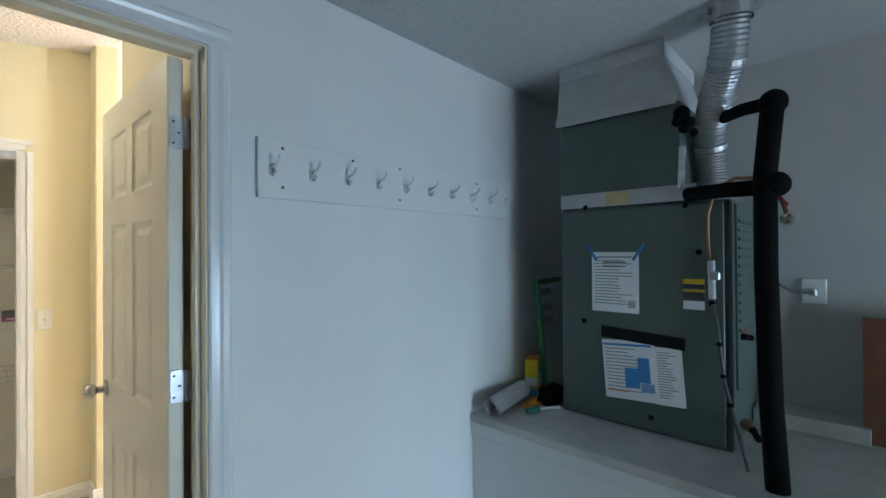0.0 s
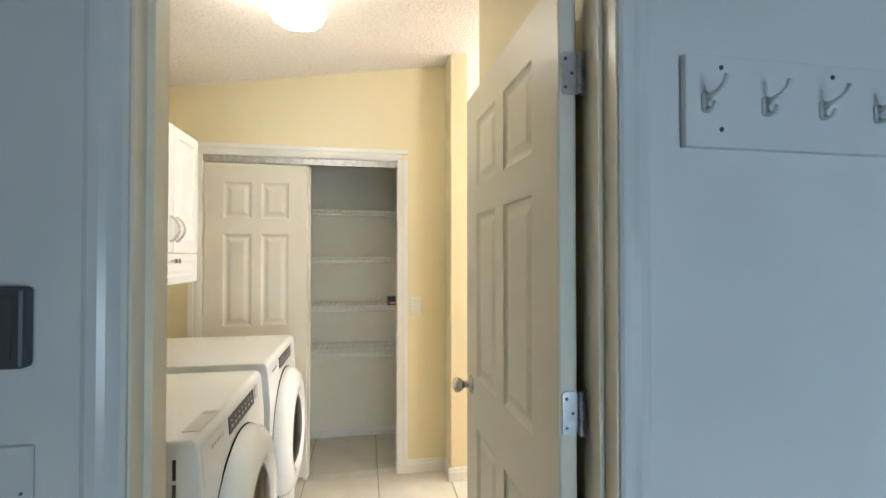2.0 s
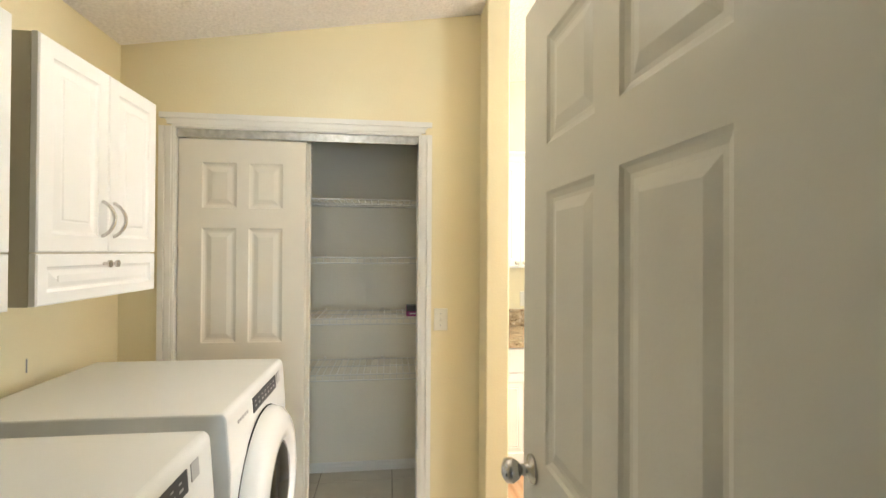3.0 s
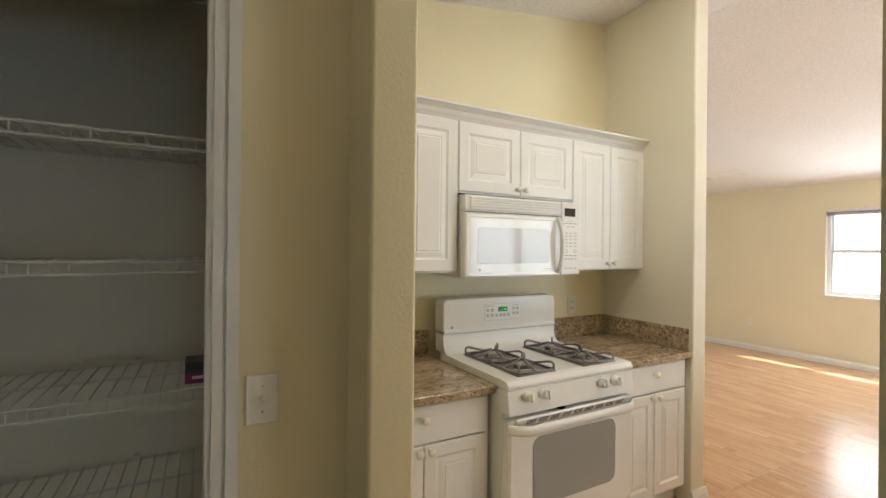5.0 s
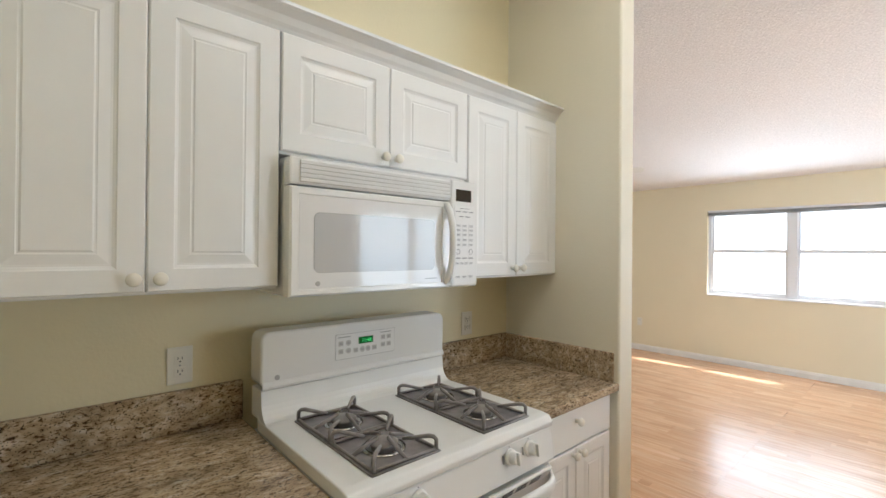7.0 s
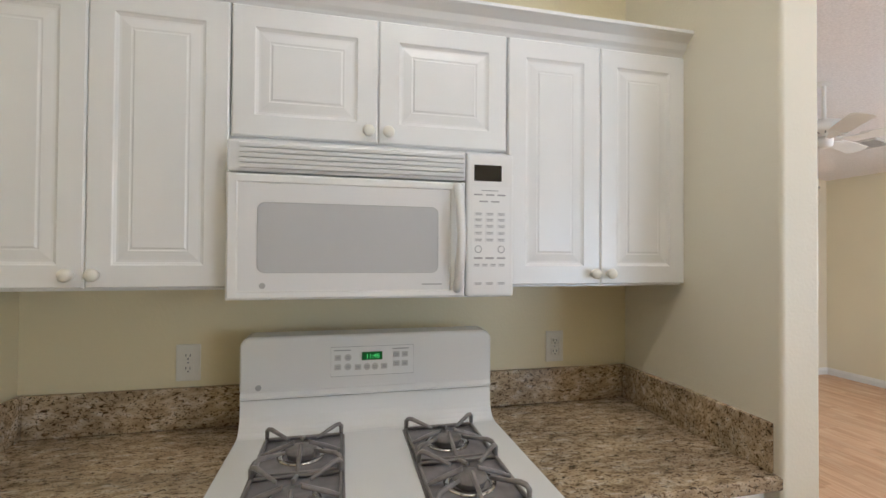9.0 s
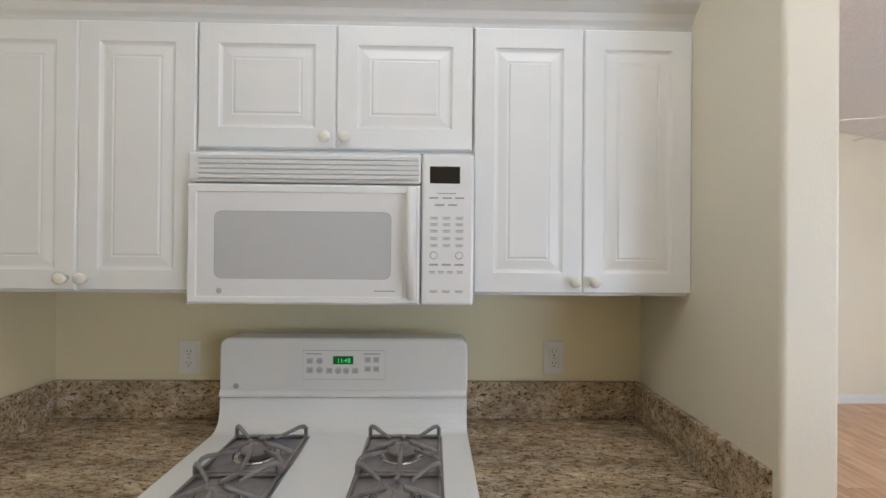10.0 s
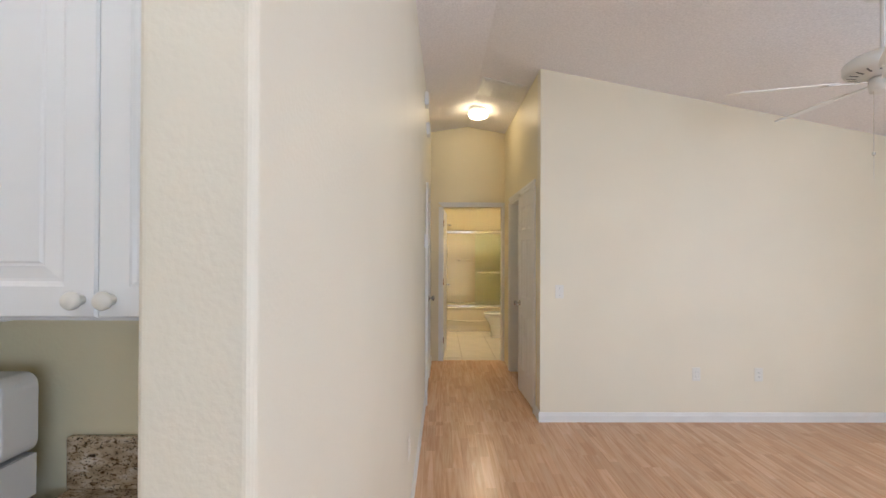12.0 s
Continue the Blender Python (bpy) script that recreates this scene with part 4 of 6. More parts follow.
part("riser", tube(bmesh.new(), [(2.335, 1.735, 0.737), (2.36, 1.752, 1.0), (2.37, 1.762, 1.4), (2.375, 1.762, 1.7), (2.38, 1.748, 1.86), (2.385, 1.742, 1.925)], 0.032, 14), M_black, pipe, smooth=True)
part("lower_branch", tube(bmesh.new(), [(2.375, 1.76, 1.665), (2.45, 1.88, 1.675), (2.53, 2.02, 1.68)], 0.026, 12), M_black, pipe, smooth=True)
part("upper_branch", tube(bmesh.new(), [(2.385, 1.742, 1.93), (2.50, 1.84, 1.955), (2.63, 1.93, 1.97)], 0.022, 12), M_black, pipe, smooth=True)
part("elbow", lathe(bmesh.new(), [(0.04 * math.sin(math.pi * k / 10), -0.04 * math.cos(math.pi * k / 10)) for k in range(11)], (2.385, 1.74, 1.93), 'Z', 14), M_black, pipe, smooth=True)
part("elbow", lathe(bmesh.new(), [(0.04 * math.sin(math.pi * k / 10), -0.04 * math.cos(math.pi * k / 10)) for k in range(11)], (2.38, 1.735, 1.672), 'Z', 14), M_black, pipe, smooth=True)
part("riser_sleeve", tube(bmesh.new(), [(2.50, 2.035, 1.70), (2.505, 2.03, 1.86)], 0.012, 8), M_galv, pipe)
bm = bmesh.new()
for a, b, c, r in ((2.50, 2.03, 1.985, 0.03), (2.51, 2.01, 1.95, 0.024), (2.49, 2.02, 1.925, 0.02), (2.50, 1.99, 1.905, 0.016), (2.495, 2.045, 1.955, 0.02)):
    bmesh.ops.create_icosphere(bm, subdivisions=2, radius=r, matrix=Matrix.Translation((a, b, c)))
part("foam_wrap", bm, M_black, pipe, "lumpy black foam wrapped joint")

pipe.location.y -= 0.018

gas = thing("gas_line", (2.51, 1.95, 1.2), "thin copper and steel line with a valve on the furnace front", "pipe")
part("copper_line", tube(bmesh.new(), [(2.40, 1.79, 1.70), (2.46, 1.86, 1.715), (2.51, 1.93, 1.69), (2.52, 1.955, 1.6), (2.515, 1.955, 1.5), (2.515, 1.95, 1.43)], 0.006, 8), M_copper, gas, smooth=True)
part("valve_body", tube(bmesh.new(), [(2.512, 1.945, 1.43), (2.512, 1.942, 1.29)], [0.013, 0.012], 10), M_galv, gas)
part("valve_lever", bevelled(2.495, 2.51, 1.915, 1.95, 1.36, 1.39, 0.004, 1), M_galv, gas)
gas.location.y -= 0.022
cable = thing("furnace_cable", (2.45, 1.86, 0.74), "dark taped cable hanging down the furnace front", "cable")
part("cord", tube(bmesh.new(), [(2.525, 1.942, 1.27), (2.515, 1.925, 1.19), (2.505, 1.915, 1.10), (2.49, 1.90, 0.99), (2.46, 1.87, 0.90), (2.42, 1.84, 0.82), (2.40, 1.82, 0.745)], 0.0065, 8), M_darkgrey, cable, smooth=True)
for p in ((2.508, 1.918, 1.13), (2.495, 1.905, 1.02), (2.47, 1.88, 0.93)):
    part("cable_tie", lathe(bmesh.new(), [(0, -0.008), (0.010, -0.006), (0.010, 0.006), (0, 0.008)], p, 'Z', 10), M_black, cable)

cable.location.y -= 0.02

part("amber_stain", cube(FX - 0.0052, FX - 0.0042, 2.24, 2.34, 1.664, 1.718), M_amber, fur, "amber stain on the tape")
part("side_label", cube(2.70, 2.77, 1.8755, 1.8768, 1.12, 1.165), M_redwire, grille, "faded red label")
brass = thing("brass_fitting", (2.50, 1.79, 0.80), "brass plug fitting with a dark stub beside the furnace", "fitting")
part("plug", tube(bmesh.new(), [(2.56, 1.83, 0.845), (2.50, 1.80, 0.85)], [0.02, 0.014], 10), M_copper, brass)
part("stub", tube(bmesh.new(), [(2.50, 1.80, 0.85), (2.42, 1.775, 0.85)], 0.011, 8), M_black, brass)

# east wall of the garage
outl = thing("wall_outlet", (3.099, 1.69, 1.23), "white wall plate with a plugged cord", "outlet")
part("plate", bevelled(3.092, 3.0995, 1.655, 1.735, 1.24, 1.345, 0.002, 1), M_plastic, outl)
part("plug", bevelled(3.05, 3.092, 1.685, 1.71, 1.275, 1.30, 0.004, 1), M_galv, outl)
part("cord", tube(bmesh.new(), [(3.05, 1.697, 1.287), (2.98, 1.75, 1.29), (2.93, 1.80, 1.33), (2.92, 1.866, 1.40)], 0.005, 8), M_darkgrey, outl, smooth=True)
sens = thing("pressure_gauge", (3.07, 1.785, 1.58), "small chrome gauge with red wires on the garage wall", "gauge")
part("gauge_body", lathe(bmesh.new(), [(0, 0), (0.026, 0), (0.03, 0.012), (0.022, 0.03), (0, 0.032)], (3.07, 1.775, 1.60), '-X', 16), M_chrome, sens)
part("stem", tube(bmesh.new(), [(3.085, 1.80, 1.70), (3.075, 1.785, 1.66), (3.07, 1.775, 1.62)], 0.009, 8), M_copper, sens)
part("wires", tube(bmesh.new(), [(3.09, 1.83, 1.75), (3.07, 1.80, 1.70), (3.06, 1.77, 1.66)], 0.006, 8), M_redwire, sens)
ledge = solo("wall_ledge", bevelled(2.93, 3.098, 1.50, 1.86, 0.738, 0.80, 0.003, 1), M_plywood, "worn white painted block on the platform against the wall", "ledge")
outl.location.y -= 0.03
sens.location.y -= 0.025
bd = thing("leaning_board", (2.9, 1.4, 0.738), "reddish brown wooden board leaning on the garage wall", "board")
m = Matrix.Translation((2.96, 1.30, 0.7385)) @ pose(0, 0, 0, 0, 7, 0)
part("panel", moved(bevelled(0, 0.018, -0.32, 0.22, 0.0, 0.47, 0.002, 1), m), M_brownwood, bd)
bm = cube(-0.012, 0.0, -0.32, 0.22, 0.445, 0.47)
box(bm, -0.012, 0.0, 0.195, 0.22, 0.0, 0.445)
part("edge_strip", moved(bm, m), M_brownwood, bd)

# things on the platform beside the wall
roll = thing("paper_roll", (2.36, 2.75, 0.738), "rolled white paper lying on the platform", "roll")
bm = bmesh.new()
sp = [(0.018 + 0.027 * k / 40, 2 * math.pi * 2.6 * k / 40) for k in range(41)]
A, B = Vector((2.235, 2.715, 0.784)), Vector((2.56, 2.765, 0.784))
d = (B - A).normalized()
s1, s2 = Vector((-d.y, d.x, 0)), Vector((0, 0, 1))
ra = [bm.verts.new(A + (s1 * math.cos(t) + s2 * math.sin(t)) * r) for r, t in sp]
rb = [bm.verts.new(B + (s1 * math.cos(t) + s2 * math.sin(t)) * r) for r, t in sp]
for k in range(40):
    bm.faces.new((ra[k], ra[k + 1], rb[k + 1], rb[k]))
bmesh.ops.solidify(bm, geom=bm.faces[:], thickness=0.003)
part("sheet", bm, M_paper, roll, smooth=True)
ct = thing("yellow_carton", (2.63, 2.745, 0.738), "yellow and white food carton standing on the platform", "carton")
m = Matrix.Translation((2.63, 2.745, 0.738)) @ pose(0, 0, 0, 0, 0, 22)
part("carton", moved(bevelled(-0.05, 0.05, -0.032, 0.032, 0, 0.185, 0.0015, 1), m), M_yellowcard, ct)
part("label_panel", moved(cube(-0.0512, -0.0502, -0.026, 0.026, 0.06, 0.10), m), M_paper, ct)
part("label_panel", moved(cube(-0.0512, -0.0502, -0.028, 0.028, 0.01, 0.045), m), M_blueink, ct)
part("label_panel", moved(cube(-0.04, 0.04, -0.0332, -0.0322, 0.05, 0.13), m), M_paper, ct)
part("label_panel", moved(cube(-0.02, 0.02, -0.0342, -0.0333, 0.08, 0.15), m), M_blueink, ct)
part("torn_top", moved(cube(-0.048, 0.048, -0.03, 0.03, 0.184, 0.192), m), M_orange, ct)
pk = thing("filter_pack", (2.80, 2.72, 0.738), "clear filter pack with a green edge leaning in the corner", "packet")
m = Matrix.Translation((2.78, 2.70, 0.7385)) @ pose(0, 0, 0, -5, 0, 8)
part("pack_sheet", moved(cube(-0.10, 0.22, 0.0, 0.018, 0, 0.56), m), M_paper, pk, "printed plastic-wrapped panel")
part("edge_strip", moved(cube(-0.115, -0.10, -0.003, 0.021, 0, 0.585), m), M_greencard, pk)
part("edge_strip", moved(cube(-0.10, 0.22, -0.003, 0.021, 0.56, 0.585), m), M_greencard, pk)
for z in (0.50, 0.42, 0.36):
    part("printed_block", moved(cube(-0.08, 0.06, -0.0012, -0.0002, z, z + 0.035), m), M_midgrey, pk)
bm = bmesh.new()
bmesh.ops.create_icosphere(bm, subdivisions=3, radius=1)
for v in bm.verts:
    k = 1 + 0.22 * noise.noise(v.co * 2.2)
    v.co = Vector((v.co.x * 0.095 * k, v.co.y * 0.06 * k, max(0, (v.co.z + 0.65) * 0.05 * k)))
    v.co += Vector((2.60, 2.62, 0.738))
solo("black_bag", bm, M_black, "crumpled black plastic bag on the platform", "bag")
bm = bmesh.new()
bmesh.ops.create_grid(bm, x_segments=14, y_segments=8, size=1)
for v in bm.verts:
    x, y = v.co.x, v.co.y
    v.co = Vector((2.50 + x * 0.07, 2.665 + y * 0.035 + 0.01 * x, 0.742 + 0.02 * max(0, noise.noise(Vector((x * 2, y * 2, 3))) + 0.3)))
bmesh.ops.solidify(bm, geom=bm.faces[:], thickness=0.003)
solo("orange_cloth", bm, M_orange, "crumpled orange cloth on the platform", "cloth", smooth=True)
br = thing("brush", (2.43, 2.60, 0.738), "small white brush with a teal handle on the platform", "brush")
part("handle", tube(bmesh.new(), [(2.37, 2.625, 0.752), (2.375, 2.62, 0.753), (2.43, 2.595, 0.753), (2.435, 2.592, 0.753)], [0.009, 0.014, 0.014, 0.007], 12), M_teal, br, smooth=True)
part("stem", tube(bmesh.new(), [(2.435, 2.592, 0.753), (2.50, 2.56, 0.750), (2.53, 2.545, 0.747)], [0.006, 0.006, 0.009], 10), M_paper, br, smooth=True)

# coat hook board on the garage wall
BX0, BX1, BZ0, BZ1, BY = 1.242, 2.52, 1.632, 1.809, 2.808
hb = thing("coat_rack", ((BX0 + BX1) / 2, GY0, BZ0), "white painted board with ten coat hooks on the wall", "coat rack")
part("board", bevelled(BX0, BX1, BY, GY0 - 0.0005, BZ0, BZ1, 0.0015, 1), M_garage, hb)
for k in range(10):
    x = BX0 + 0.042 + k * 0.1335
    bm = rounded_plate(x - 0.010, x + 0.010, 1.697, 1.735, BY - 0.005, BY - 0.0003, 0.008)
    tube(bm, [(x, BY - 0.003, 1.722), (x, BY - 0.018, 1.727), (x, BY - 0.034, 1.731), (x, BY - 0.046, 1.740), (x, BY - 0.052, 1.752)], [0.0055, 0.0045, 0.004, 0.004, 0.0052], 8)
    tube(bm, [(x, BY - 0.003, 1.704), (x, BY - 0.010, 1.699), (x, BY - 0.020, 1.701), (x, BY - 0.026, 1.712)], [0.0055, 0.0045, 0.0042, 0.005], 8)
    part("coat_hook", bm, M_garage, hb, "white painted double hook", smooth=True)
for x, z in ((1.318, 1.786), (1.318, 1.667), (1.575, 1.785), (1.79, 1.785), (1.79, 1.667), (2.26, 1.78), (2.26, 1.664)):
    part("screw", lathe(bmesh.new(), [(0, 0), (0.005, 0), (0.0045, 0.0015), (0, 0.002)], (x, BY - 0.0003, z), '-Y', 8), M_darkgrey, hb)

gb = thing("opener_button", (0.13, GY0, 1.27), "dark grey garage door opener button with a red light", "control")
part("housing", bevelled(0.085, 0.182, GY0 - 0.024, GY0 - 0.0005, 1.268, 1.386, 0.006, 2), M_darkgrey, gb)
part("face_plate", bevelled(0.095, 0.168, GY0 - 0.027, GY0 - 0.0243, 1.285, 1.375, 0.001, 1), M_darkgrey, gb)
part("push_button", bevelled(0.125, 0.150, GY0 - 0.033, GY0 - 0.0272, 1.328, 1.352, 0.003, 1), M_midgrey, gb)
part("indicator", bevelled(0.136, 0.141, GY0 - 0.0345, GY0 - 0.0332, 1.338, 1.343, 0.0005, 1), M_red, gb)
part("small_button", bevelled(0.118, 0.138, GY0 - 0.031, GY0 - 0.0272, 1.308, 1.320, 0.002, 1), M_midgrey, gb)
gb.location.x -= 0.018
gb.location.z -= 0.006
sw = thing("light_switch", (0.13, GY0, 1.03), "grey painted switch plate beside the entry door", "switch")
part("plate", bevelled(0.07, 0.187, GY0 - 0.007, GY0 - 0.0005, 1.03, 1.147, 0.002, 1), M_garage, sw)
part("toggle", bevelled(0.125, 0.137, GY0 - 0.018, GY0 - 0.0072, 1.078, 1.10, 0.002, 1), M_ivory, sw)
part("screw", lathe(bmesh.new(), [(0, 0), (0.003, 0), (0, 0.001)], (0.173, GY0 - 0.0072, 1.078), '-Y', 8), M_steel, sw)

sw.location.x -= 0.02

# ---- laundry ----
def laundry_machine(y0, y1, name, label, drawer):
    """Front-load machine against the west wall, its front to +x."""
    t = thing(name, (-0.13, (y0 + y1) / 2, 0), label, name)
    fx = 0.258
    out = [(-0.52, 0.02), (fx - 0.03, 0.02), (fx, 0.06), (fx, 0.80), (fx - 0.012, 0.952), (fx - 0.016, 0.966), (fx - 0.027, 0.976), (-0.50, 0.978), (-0.52, 0.97)]
    part("body", prism(out, y0, y1, 'y', 0.006, 2), M_enamel, t, smooth=False)
    part("plinth", cube(-0.5, fx - 0.035, y0 + 0.02, y1 - 0.02, 0, 0.03), M_darkgrey, t)
    cy, cz = (y0 + y1) / 2, 0.575
    ring = part("door", lathe(bmesh.new(), [(0.296, 0.0), (0.298, 0.014), (0.291, 0.040), (0.262, 0.064), (0.215, 0.076), (0.185, 0.072), (0.170, 0.055)], (fx - 0.004, cy, cz), 'X', 40), M_enamel, t, "round white bulging door", smooth=True)
    part("door_glass", lathe(bmesh.new(), [(0.172, 0.055), (0.14, 0.068), (0.07, 0.078), (0, 0.080)], (fx - 0.004, cy, cz), 'X', 32), M_display, ring, "dark door glass", smooth=True)
    part("door_gasket", lathe(bmesh.new(), [(0.3005, 0.0), (0.3005, 0.004), (0.26, 0.004)], (fx - 0.002, cy, cz), 'X', 40), M_black, ring)
    # control panel on the sloping top of the front
    def on_front(a, b, z0, z1, lift):
        q = bmesh.new()
        xa, xb = fx - 0.079 * (z0 - 0.80) + lift, fx - 0.079 * (z1 - 0.80) + lift
        v = [q.verts.new(p) for p in ((xa, a, z0), (xa, b, z0), (xb, b, z1), (xb, a, z1), (xa - 0.004, a, z0), (xa - 0.004, b, z0), (xb - 0.004, b, z1), (xb - 0.004, a, z1))]
        for f in ((0, 1, 2, 3), (7, 6, 5, 4), (0, 4, 5, 1), (1, 5, 6, 2), (2, 6, 7, 3), (3, 7, 4, 0)):
            q.faces.new([v[i] for i in f])
        return q
    pan = part("control_panel", on_front(y0 + 0.233, y1 - 0.143, 0.893, 0.944, 0.0025), M_inkdark, t, "dark touch control panel")
    for k in range(7):
        a = y0 + 0.252 + k * (y1 - y0 - 0.40) / 7
        part("key_mark", on_front(a, a + 0.018, 0.908, 0.914, 0.0033), M_midgrey, pan)
        part("key_mark", on_front(a, a + 0.012, 0.926, 0.930, 0.0033), M_midgrey, pan)
    part("energy_mark", on_front(y1 - 0.122, y1 - 0.082, 0.902, 0.944, 0.0022), M_midgrey, t)
    for k in range(5):
        part("badge_bar", on_front(y0 + 0.085 + k * 0.021, y0 + 0.097 + k * 0.021, 0.915, 0.925, 0.0018), M_midgrey, t)
    if drawer:
        d = part("detergent_drawer", on_front(y0 + 0.02, y0 + 0.226, 0.84, 0.950, 0.0012), M_enamel, t)
        # no recess is cut; two grey plates carry the finger pull's shade
        part("pull_shade", cube(fx - 0.068, fx - 0.024, y0 + 0.05, y0 + 0.205, 0.9772, 0.9785), M_shade_grey, d, "grey plate painted as the finger pull's shade")
        part("pull_shade_end", cube(fx - 0.066, fx - 0.032, y0 + 0.178, y0 + 0.200, 0.9786, 0.9792), M_midgrey, d)
        bm = bmesh.new()
        for z in (0.76, 0.82, 0.88):
            box(bm, fx - 0.07, fx - 0.062, y0 - 0.0015, y0 + 0.002, z, z + 0.05)
        part("side_slot", bm, M_inkdark, t)
    return t


laundry_machine(3.245, 3.908, "washer", "white front-loading washer with a round door", True)
laundry_machine(4.022, 4.69, "dryer", "white front-loading dryer with a round door", False)


def raised_front(w, h, rail=0.055):
    """Thermofoil cabinet front with a raised panel."""
    return panel_slab(w, h, 0.019, [(rail, w - rail, rail, h - rail)], [(0.003, 0.003), (0.009, 0.006), (0.014, 0.006), (0.036, 0.0022), (0.038, 0.0030), (0.041, 0.0030), (0.045, 0.0006)], edge=0.004)


def front_mx(x, y0, z0):
    """Places a front, built facing -y, so that it faces +x with its left edge at larger y... its width runs along +y."""
    return Matrix.Translation((x, y0, z0)) @ pose(0, 0, 0, 0, 0, 90)


def laundry_cabinet(y0, y1):
    t = thing("wall_cabinet", (-0.4, (y0 + y1) / 2, 1.29), "white raised-panel wall cabinet with two doors and a drop front", "cabinet", "laundry cabinets")
    part("carcass", cube(LX + 0.001, -0.235, y0, y1, 1.292, 2.02), M_cabside, t, "almond melamine carcass")
    w = (y1 - y0) / 2 - 0.0025
    for k, a in enumerate((y0 + 0.001, y0 + w + 0.004)):
        d = part("door", moved(raised_front(w, 0.585, 0.05), front_mx(-0.214, a, 1.437)), M_cab, t)
        hy = a + w - 0.028 if k == 0 else a + 0.028
        part("handle", tube(bmesh.new(), [(-0.214, hy, 1.49)] + arc((-0.21, hy, 1.49), (-0.21, hy, 1.60), (0.034, 0.0, 0), 10) + [(-0.214, hy, 1.60)], 0.0055, 8), M_steel, d, "bowed nickel pull", smooth=True)
    d = part("drop_front", moved(raised_front(y1 - y0 - 0.003, 0.140, 0.035), front_mx(-0.214, y0 + 0.001, 1.293)), M_cab, t)
    for dy in (-0.02, 0.02):
        part("knob", lathe(bmesh.new(), [(0, 0), (0.006, 0), (0.006, 0.012), (0.012, 0.016), (0.012, 0.022), (0, 0.025)], (-0.214, (y0 + y1) / 2 + dy, 1.40), 'X', 12), M_steel, d)
    return t


laundry_cabinet(3.965, 4.555)
laundry_cabinet(3.295, 3.885)
hose = thing("washer_box", (LX, 4.0, 1.0), "grey supply hose and dark tap behind the washer", "hose")
part("hose", tube(bmesh.new(), [(LX + 0.012, 4.16, 1.01), (LX + 0.02, 4.16, 0.98), (LX + 0.03, 4.12, 0.90)], 0.006, 8), M_darkgrey, hose)
part("tap", lathe(bmesh.new(), [(0, 0), (0.02, 0), (0.02, 0.02), (0.012, 0.03), (0, 0.034)], (LX + 0.001, 3.965, 1.0), 'X', 14), M_copper, hose)
part("wall_line", cube(LX + 0.0005, LX + 0.004, 4.45, 4.453, 1.0, 1.05), M_midgrey, hose)


def toggle_switch(x, y, z, axis, label):
    """Ivory toggle switch plate on a wall facing -y (axis y) or -x (axis x)."""
    t = thing("light_switch", (x, y, z - 0.058), label, "switch", "light switches")
    def at(bm):
        return moved(bm, Matrix.Translation((x, y, z)) @ pose(0, 0, 0, 0, 0, {'y': 0, 'x': -90, '-x': 90}[axis]))
    part("plate", at(bevelled(-0.036, 0.036, -0.006, -0.0004, -0.058, 0.058, 0.003, 2)), M_ivory, t)
    part("toggle_bezel", at(cube(-0.007, 0.007, -0.0075, -0.0062, -0.014, 0.014)), M_ivory, t)
    part("toggle", at(moved(bevelled(-0.004, 0.004, -0.018, 0.0, -0.006, 0.006, 0.001, 1), Matrix.Translation((0, -0.006, 0)) @ pose(0, 0, 0, -22, 0, 0))), M_ivory, t)
    for dz in (-0.03, 0.03):
        part("screw", at(lathe(bmesh.new(), [(0, 0), (0.003, 0), (0, 0.0012)], (0, -0.0062, dz), '-Y', 8)), M_midgrey, t)
    return t


def outlet(x, y, z, axis, label, material=M_ivory, gfci=False):
    t = thing("wall_outlet", (x, y, z - 0.058), label, "outlet", "wall outlets")
    def at(bm):
        return moved(bm, Matrix.Translation((x, y, z)) @ pose(0, 0, 0, 0, 0, {'y': 0, 'x': -90, '-x': 90}[axis]))
    part("plate", at(bevelled(-0.036, 0.036, -0.006, -0.0004, -0.058, 0.058, 0.003, 2)), material, t)
    for dz in (-0.02, 0.02):
        r = part("receptacle", at(bevelled(-0.0165, 0.0165, -0.008, -0.0062, dz - 0.014, dz + 0.014, 0.004 if not gfci else 0.0007, 2)), material, t)
        for dx in (-0.006, 0.006):
            part("slot", at(cube(dx - 0.001, dx + 0.001, -0.0086, -0.0081, dz - 0.001, dz + 0.007)), M_inkdark, r)
        part("slot", at(cube(-0.002, 0.002, -0.0086, -0.0081, dz - 0.0095, dz - 0.0055)), M_inkdark, r)
    part("screw", at(lathe(bmesh.new(), [(0, 0), (0.003, 0), (0, 0.0012)], (0, -0.0062, 0), '-Y', 8)), M_midgrey, t)
    return t


toggle_switch(0.974, CY, 1.092, 'y', "ivory toggle switch on the yellow closet wall")

CLX, CLY, CLZ = 0.362, 3.99, zc(0.362)
cl = thing("ceiling_light", (CLX, CLY, CLZ - 0.19), "round flush ceiling light with glowing white glass", "lamp")
bm = lathe(bmesh.new(), [(0.0, -0.03), (0.098, -0.03), (0.10, 0.0), (0.10, 0.11), (0.09, 0.114), (0.0, 0.114)], (CLX, CLY, CLZ), '-Z', 32)
part("base", bm, M_trim, cl, "white metal pan", smooth=True)
bm = lathe(bmesh.new(), [(0.0, 0.0), (0.106, 0.0), (0.113, 0.008), (0.115, 0.026), (0.104, 0.05), (0.074, 0.066), (0, 0.073)], (CLX, CLY, CLZ - 0.1145), '-Z', 32)
part("glass_shade", bm, M_lampglass, cl, "glowing opal glass", smooth=True)


# ---- kitchen ----
def door_mx(x, y, z):
    return Matrix.Translation((x, y, z))


